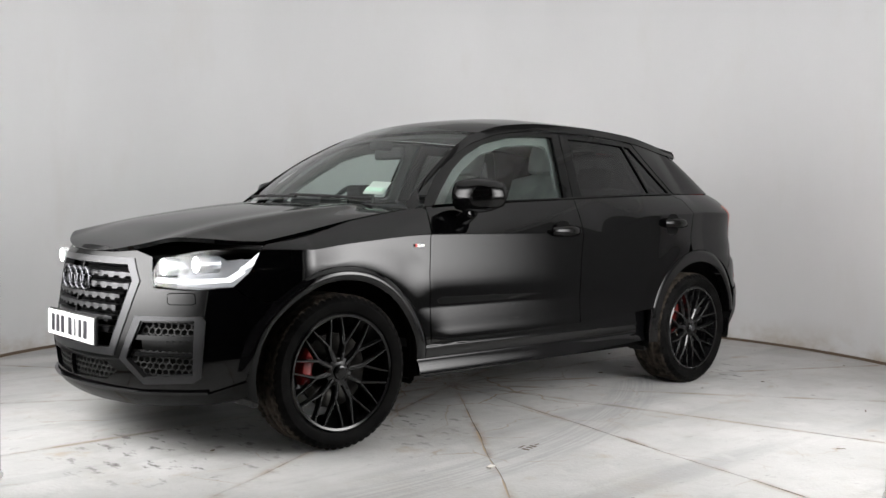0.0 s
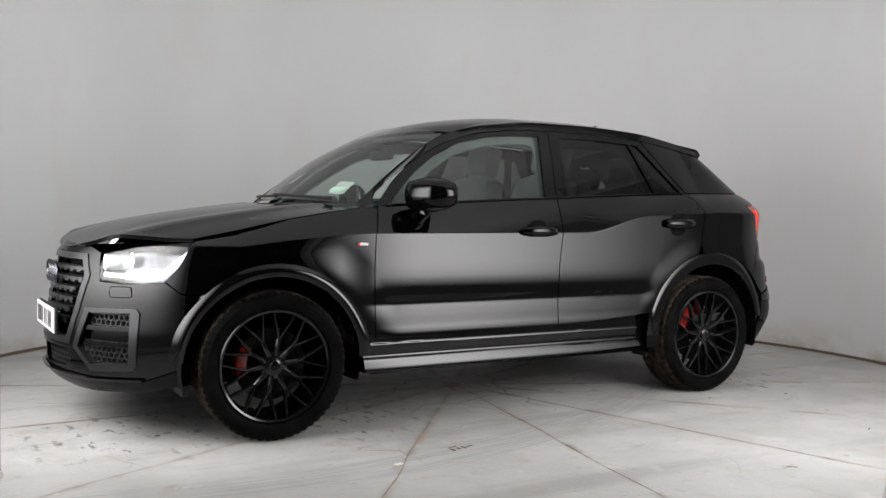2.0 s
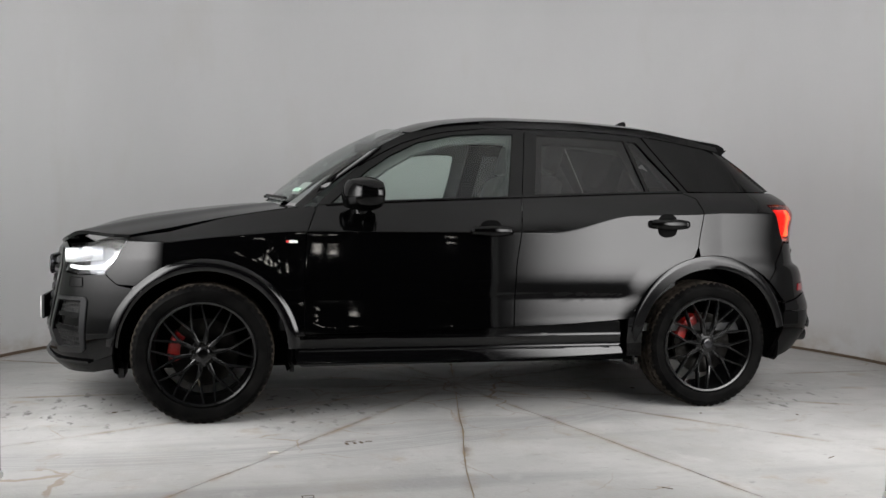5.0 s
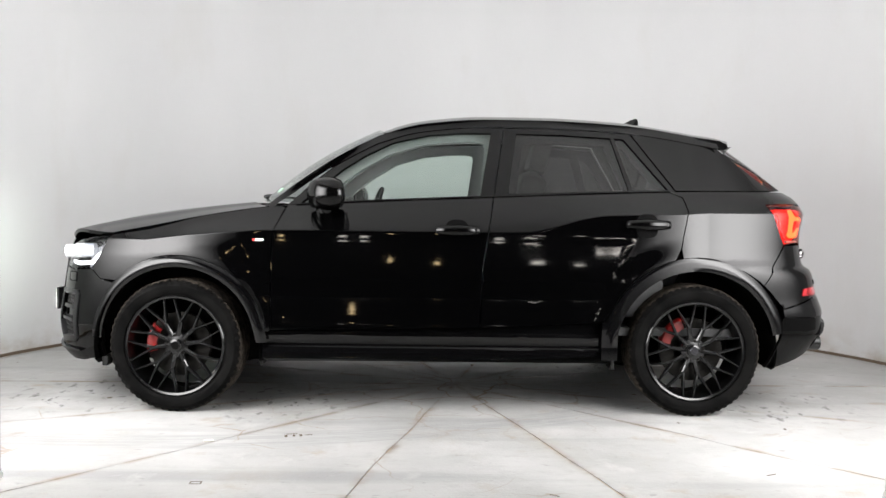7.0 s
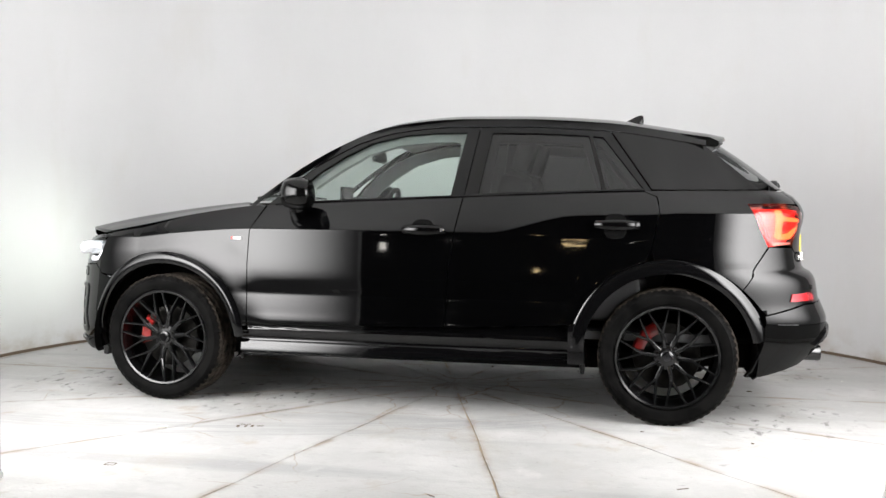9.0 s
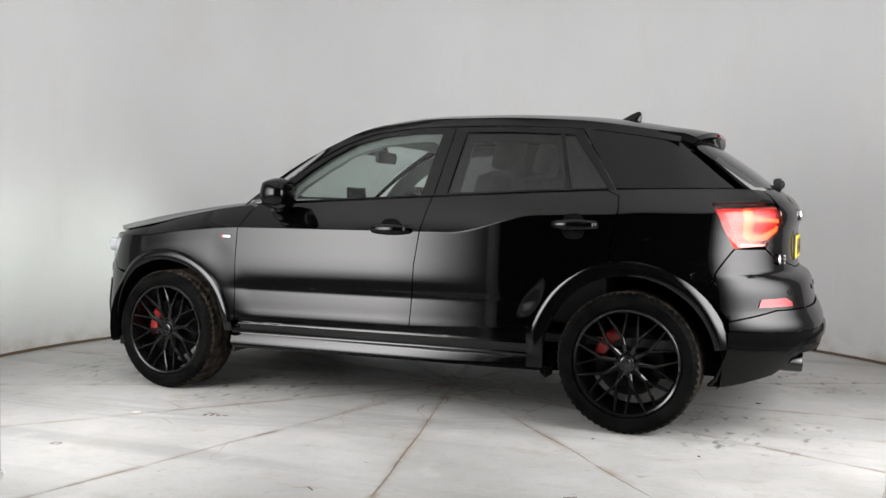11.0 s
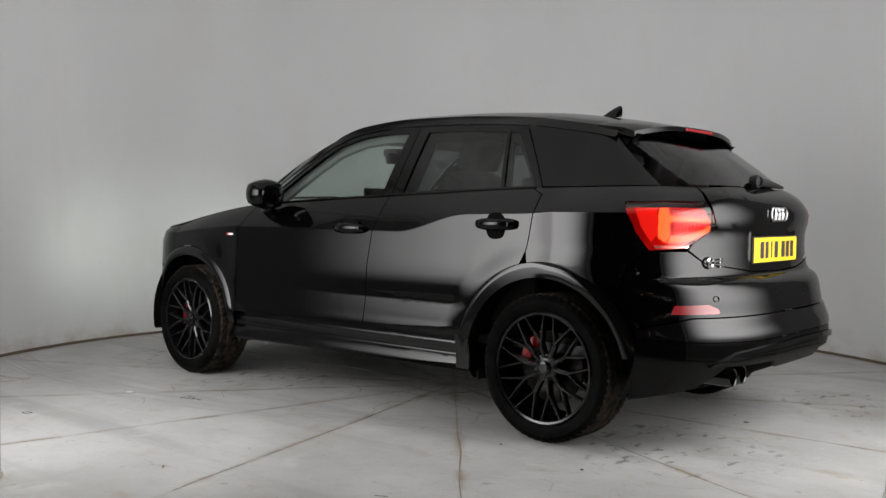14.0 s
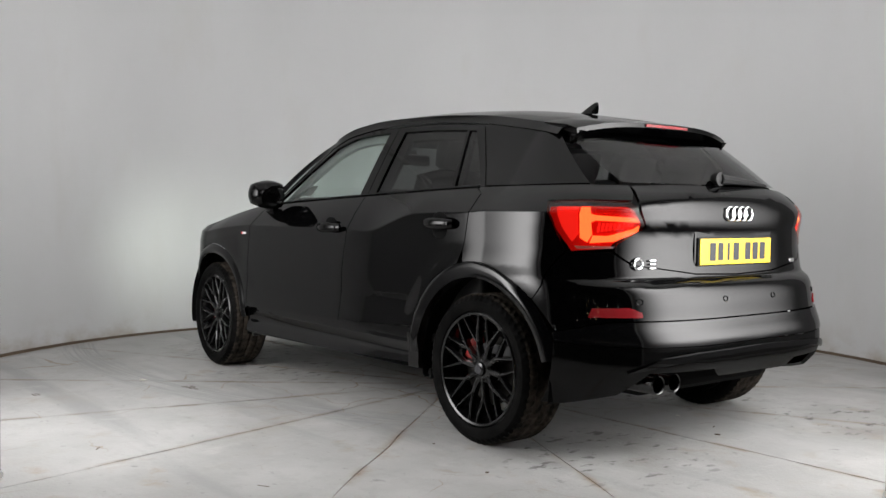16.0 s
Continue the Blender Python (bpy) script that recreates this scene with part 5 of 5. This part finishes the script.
def build_side_details(car):
    for sg in (1, -1):
        # door handles: a black patch for the cup's shade, a bar and its cap
        for x, z in ((0.098, 0.925), (1.050, 0.966)):
            w = half(x, z)
            # slightly raised swell; the cup's depth and shade lie only in its black
            bm = bmesh.new()
            bmesh.ops.create_uvsphere(bm, u_segments=20, v_segments=10, radius=1)
            for v in bm.verts:
                v.co = Vector((x - 0.005 + 0.058 * math.copysign(abs(v.co.x) ** 0.7, v.co.x), sg * -(w - 0.001 + 0.004 * v.co.y), z - 0.006 + 0.062 * math.copysign(abs(v.co.z) ** 0.7, v.co.z)))
            part("handle_cup_shade", bm, LINER, car, "matte black patch in place of the shaded recess behind the handle", True)
            pts = [(x - 0.10 + 0.2 * i / 10, sg * -(w + 0.012 + 0.026 * math.sin(math.pi * i / 10) ** 0.6), z + 0.002) for i in range(11)]
            v, f = tube(pts, lambda t: 0.015 + 0.006 * math.sin(math.pi * t), 12, False, 1.35)
            h = raw("door_handle", v, f, GLOSS, car, "black pull handle", True, 60)
            bm = bmesh.new()
            box(bm, x + 0.072, sg * -(w + 0.026), z + 0.002, 0.045, 0.03, 0.028, 0.008)
            part("key_cap", bm, GLOSS, h)
        # mirror
        bm = bmesh.new()
        bmesh.ops.create_cube(bm, size=2)
        bmesh.ops.subdivide_edges(bm, edges=bm.edges[:], cuts=5, use_grid_fill=True)
        for v in bm.verts:
            c = v.co
            c = c * 0.28 + c.normalized() * 0.86
            out = 0.5 + 0.5 * c.y * -1
            x = c.x * (0.102 if c.x < 0 else 0.082) * (1.0 - 0.22 * out) + 0.045 * out
            z = c.z * (0.084 if c.z > 0 else 0.078) * (1.0 - 0.20 * out) + 0.008 * out
            v.co = Vector((-0.565 + x, sg * (-0.925 + c.y * 0.104), 1.094 + z))
        mir = part("door_mirror", bm, GLOSS, car, "gloss black door mirror", True, 70)
        v, f = tube([(-0.575, sg * -0.79, 0.985), (-0.575, sg * -0.845, 0.990), (-0.57, sg * -0.885, 1.02), (-0.57, sg * -0.90, 1.07)], lambda t: 0.042 - 0.006 * t, 12, False, 0.8)
        raw("mirror_arm", v, f, GLOSS, mir)
        v, f = tube([(-0.650 + 0.085 * t * t, sg * -(0.90 + 0.116 * t), 1.100) for t in (0.72, 0.86, 1.0)] + [(-0.525, sg * -1.022, 1.102)], 0.0075, 6)
        raw("side_repeater", v, f, REFLECTOR, mir, "clear indicator strip")
        bm = bmesh.new()
        box(bm, -0.476, sg * -0.915, 1.096, 0.006, 0.125, 0.082, 0.002)
        part("mirror_glass", bm, CHROME, mir, "mirror glass")
        # small wing badge
        x, z = -0.905, 0.868
        w = half(x, z) + 0.004
        bm = bmesh.new()
        box(bm, x + 0.018, sg * -w, z, 0.042, 0.005, 0.013, 0.0015)
        bd = part("wing_badge", bm, TRIMWHITE, car, "small silver and red wing badge")
        bm = bmesh.new()
        box(bm, x - 0.010, sg * -(w + 0.001), z, 0.012, 0.005, 0.013, 0.0015)
        part("badge_stripe", bm, RED, bd, "red badge stripe")
        bm = bmesh.new()
        box(bm, -0.885, sg * -0.76, 0.245, 0.02, 0.14, 0.03, 0.006)
        part("mud_flap", bm, PLASTIC, car, "black splash guard")
        bm = bmesh.new()
        box(bm, 0.895, sg * -0.77, 0.250, 0.02, 0.12, 0.05, 0.006)
        part("mud_flap", bm, PLASTIC, car, "black splash guard")
        bm = bmesh.new()
        box(bm, -1.68, sg * -0.72, 0.240, 0.03, 0.16, 0.05, 0.006, None)
        part("air_deflector", bm, PLASTIC, car, "black flap before the wheel")


def build_cabin(car):
    bm = bmesh.new()
    box(bm, -0.1, 0, 0.27, 3.2, 1.05, 0.12, 0.02)
    box(bm, 0.03, 0, 0.30, 1.75, 1.60, 0.10, 0.02)
    box(bm, -1.5, 0, 0.55, 0.9, 0.95, 0.55, 0.05), box(bm, 1.5, 0, 0.55, 0.75, 0.95, 0.6, 0.05)
    box(bm, -1.76, 0, 0.30, 0.36, 1.0, 0.12, 0.03), box(bm, 1.72, 0, 0.41, 0.2, 1.1, 0.08, 0.03)
    part("underbody", bm, LINER, car, "dark underbody")
    bm = bmesh.new()
    box(bm, 0.0, 0.1, 0.20, 2.6, 0.10, 0.06, 0.02), box(bm, 1.3, 0, 0.25, 0.12, 1.3, 0.10, 0.03), box(bm, -1.3, 0, 0.25, 0.12, 1.3, 0.10, 0.03)
    part("axle_and_exhaust", bm, DARKCHROME, car, "grimy axles and exhaust pipe")
    # cabin floor and bulkheads
    bm = bmesh.new()
    box(bm, 0.35, 0, 0.42, 2.5, 1.62, 0.04), box(bm, -0.92, 0, 0.72, 0.04, 1.45, 0.6), box(bm, 1.35, 0, 0.95, 0.6, 1.30, 0.04)
    part("cabin_floor", bm, CABIN, car, "dark cabin carpet")
    for sg in (1, -1):
        bm = bmesh.new()
        for x, sx, z in ((-0.24, 0.94, 0.735), (0.72, 0.9, 0.785)):
            box(bm, x, sg * -0.725, z, sx, 0.05, 0.60, 0.02)
        part("door_lining", bm, CABIN, car, "black door lining")
    # roof lining
    sheet("roof_lining", lambda u, v: (lambda p: (p[0], p[1] * 0.96, p[2] - 0.035))(roof_at(-1 + 2 * u, v)), 10, 10, LINING, car, "pale grey roof lining")
    # dashboard
    v, f = tube([(-0.66, -0.70 + 0.14 * i, 0.965) for i in range(11)], 0.17, 14, False, 0.55)
    dash = raw("dashboard", v, f, CABIN, car, "black dashboard", True, 50)
    bm = bmesh.new()
    box(bm, -0.56, 0.0, 1.10, 0.02, 0.23, 0.11, 0.008)
    part("display", bm, GLOSS, dash, "black centre display")
    bm = bmesh.new()
    box(bm, -0.60, 0.37, 1.07, 0.16, 0.30, 0.06, 0.025)
    part("binnacle", bm, CABIN, dash)
    rim = [(-0.40 + 0.06 * math.sin(a), 0.37 + 0.18 * math.cos(a), 0.98 + 0.17 * math.sin(a)) for a in [2 * math.pi * k / 28 for k in range(28)]]
    v, f = tube(rim, 0.015, 8, True)
    wheel = raw("steering_wheel", v, f, CABIN, car, "black steering wheel")
    bm = bmesh.new()
    box(bm, -0.41, 0.37, 0.97, 0.05, 0.16, 0.10, 0.02), box(bm, -0.41, 0.37, 0.98, 0.02, 0.34, 0.03, 0.008), box(bm, -0.41, 0.37, 0.89, 0.02, 0.03, 0.16, 0.008)
    part("wheel_spokes", bm, CABIN, wheel)
    # front seats and rear bench
    def cushion(bm, cx, cy, cz, sx, sy, sz, m=Matrix()):
        made = bmesh.ops.create_cube(bm, size=2)["verts"]
        bmesh.ops.subdivide_edges(bm, edges=list({e for v in made for e in v.link_edges}), cuts=4, use_grid_fill=True)
        for v in [v for v in bm.verts if not v.tag]:
            q = v.co.normalized() * 1.1
            c = v.co * 0.6 + q * 0.4
            v.co = m @ Vector((cx + c.x * sx, cy + c.y * sy, cz + c.z * sz))
            v.tag = True
    for y, nm in ((-0.37, "passenger"), (0.37, "driver")):
        bm = bmesh.new()
        cushion(bm, 0.10, y, 0.62, 0.26, 0.25, 0.10)
        lean = Matrix.Translation((0.36, y, 0.66)) @ Matrix.Rotation(radians(16), 4, "Y")
        cushion(bm, 0, 0, 0.28, 0.075, 0.245, 0.32, lean)
        seat = part("front_seat", bm, LEATHER, car, "grey leather front seat", True, 60)
        bm = bmesh.new()
        cushion(bm, 0, 0, 0.70, 0.05, 0.14, 0.10, lean)
        part("headrest", bm, LEATHER, seat, "", True, 60)
        for e in (-0.055, 0.055):
            v, f = tube([lean @ Vector((0, e, 0.55)), lean @ Vector((0, e, 0.66))], 0.007, 6)
            raw("headrest_post", v, f, CHROME, seat, "chrome post")
    bm = bmesh.new()
    cushion(bm, 0.98, 0, 0.62, 0.25, 0.64, 0.11)
    lean = Matrix.Translation((1.22, 0, 0.66)) @ Matrix.Rotation(radians(18), 4, "Y")
    cushion(bm, 0, 0, 0.25, 0.07, 0.62, 0.29, lean)
    bench = part("rear_bench", bm, CABIN, car, "dark rear bench", True, 60)
    for y in (-0.40, 0.0, 0.40):
        bm = bmesh.new()
        cushion(bm, 0, y, 0.60, 0.045, 0.13, 0.085, lean)
        part("headrest", bm, CABIN, bench, "", True, 60)
    # inner mirror and sensor box behind the screen
    bm = bmesh.new()
    box(bm, -0.36, 0, 1.335, 0.035, 0.25, 0.07, 0.016), box(bm, -0.42, 0, 1.375, 0.12, 0.07, 0.05, 0.014)
    part("inner_mirror", bm, CABIN, car, "black inner mirror")
    # paper label low on the screen, passenger's side
    fn = lambda u, v: (lambda p: (p[0] + 0.004, p[1], p[2] - 0.006))(screen_at(-0.76 + 0.16 * u, 0.10 + 0.13 * v))
    lab = sheet("windscreen_label", fn, 3, 3, PAPER, car, "white paper label inside the windscreen")
    fn2 = lambda u, v: (lambda p: (p[0] + 0.000, p[1], p[2] + 0.002))(screen_at(-0.75 + 0.14 * u, 0.11 + 0.04 * v))
    sheet("label_band", fn2, 2, 2, GREEN, lab, "green band")
    # wipers at the foot of the screen
    for y0, y1 in ((-0.55, 0.05), (-0.02, 0.60)):
        v, f = tube([(lambda p: (p[0] - 0.012, p[1], p[2] + 0.014))(screen_at(y0 / 0.735 + (y1 - y0) / 0.735 * t, 0.015 + 0.02 * t)) for t in (0, 0.25, 0.5, 0.75, 1)], 0.008, 6)
        raw("wiper", v, f, PLASTIC, car, "black windscreen wiper")
    sheet("scuttle", lambda u, v: (lambda p, q: (p[0] + (q[0] - p[0]) * v, p[1] + (q[1] - p[1]) * v, p[2] - 0.012))(hood_at(-1 + 2 * u, 0.0), screen_at(-1 + 2 * u, 0.06)), 14, 3, PLASTIC, car, "black scuttle panel")


def build_car():
    car = tagged(new("car"), "glossy black compact crossover car with black wheels, lamps lit", "car")
    build_body(car)
    build_spoiler(car)
    fl = build_wheel(car, "front")
    rl = build_wheel(car, "rear")
    TRACK = 0.772
    fl.matrix_basis, rl.matrix_basis = pose(WF, -TRACK, WZ, 0, 1.4, -3), pose(WR, -TRACK, WZ, 0, 15.6)
    fr, rr = copy_thing(fl, pose(WF, TRACK, WZ, 0, 30, 177)), copy_thing(rl, pose(WR, TRACK, WZ, 0, 50, 180))
    build_front(car)
    for sg in (1, -1):
        build_headlamp(car, sg)
    build_tail(car)
    build_side_details(car)
    build_cabin(car)
    return car


build_booth()
TURNTABLE = build_turntable()
CAR = build_car()


def motions():
    """The turntable turns steadily clockwise, seen from above, with the car on it."""
    table_rows, car_rows = [], []
    for i in range(33):
        t = 0.5 * i
        turn = Matrix.Rotation(radians(41.81 - 5.8175 * t), 4, "Z")
        table_rows.append((t, turn))
        car_rows.append((t, turn @ Matrix.Translation((-0.119, 0.034, 0.0))))
    walk(TURNTABLE, table_rows)
    walk(CAR, car_rows)


motions()
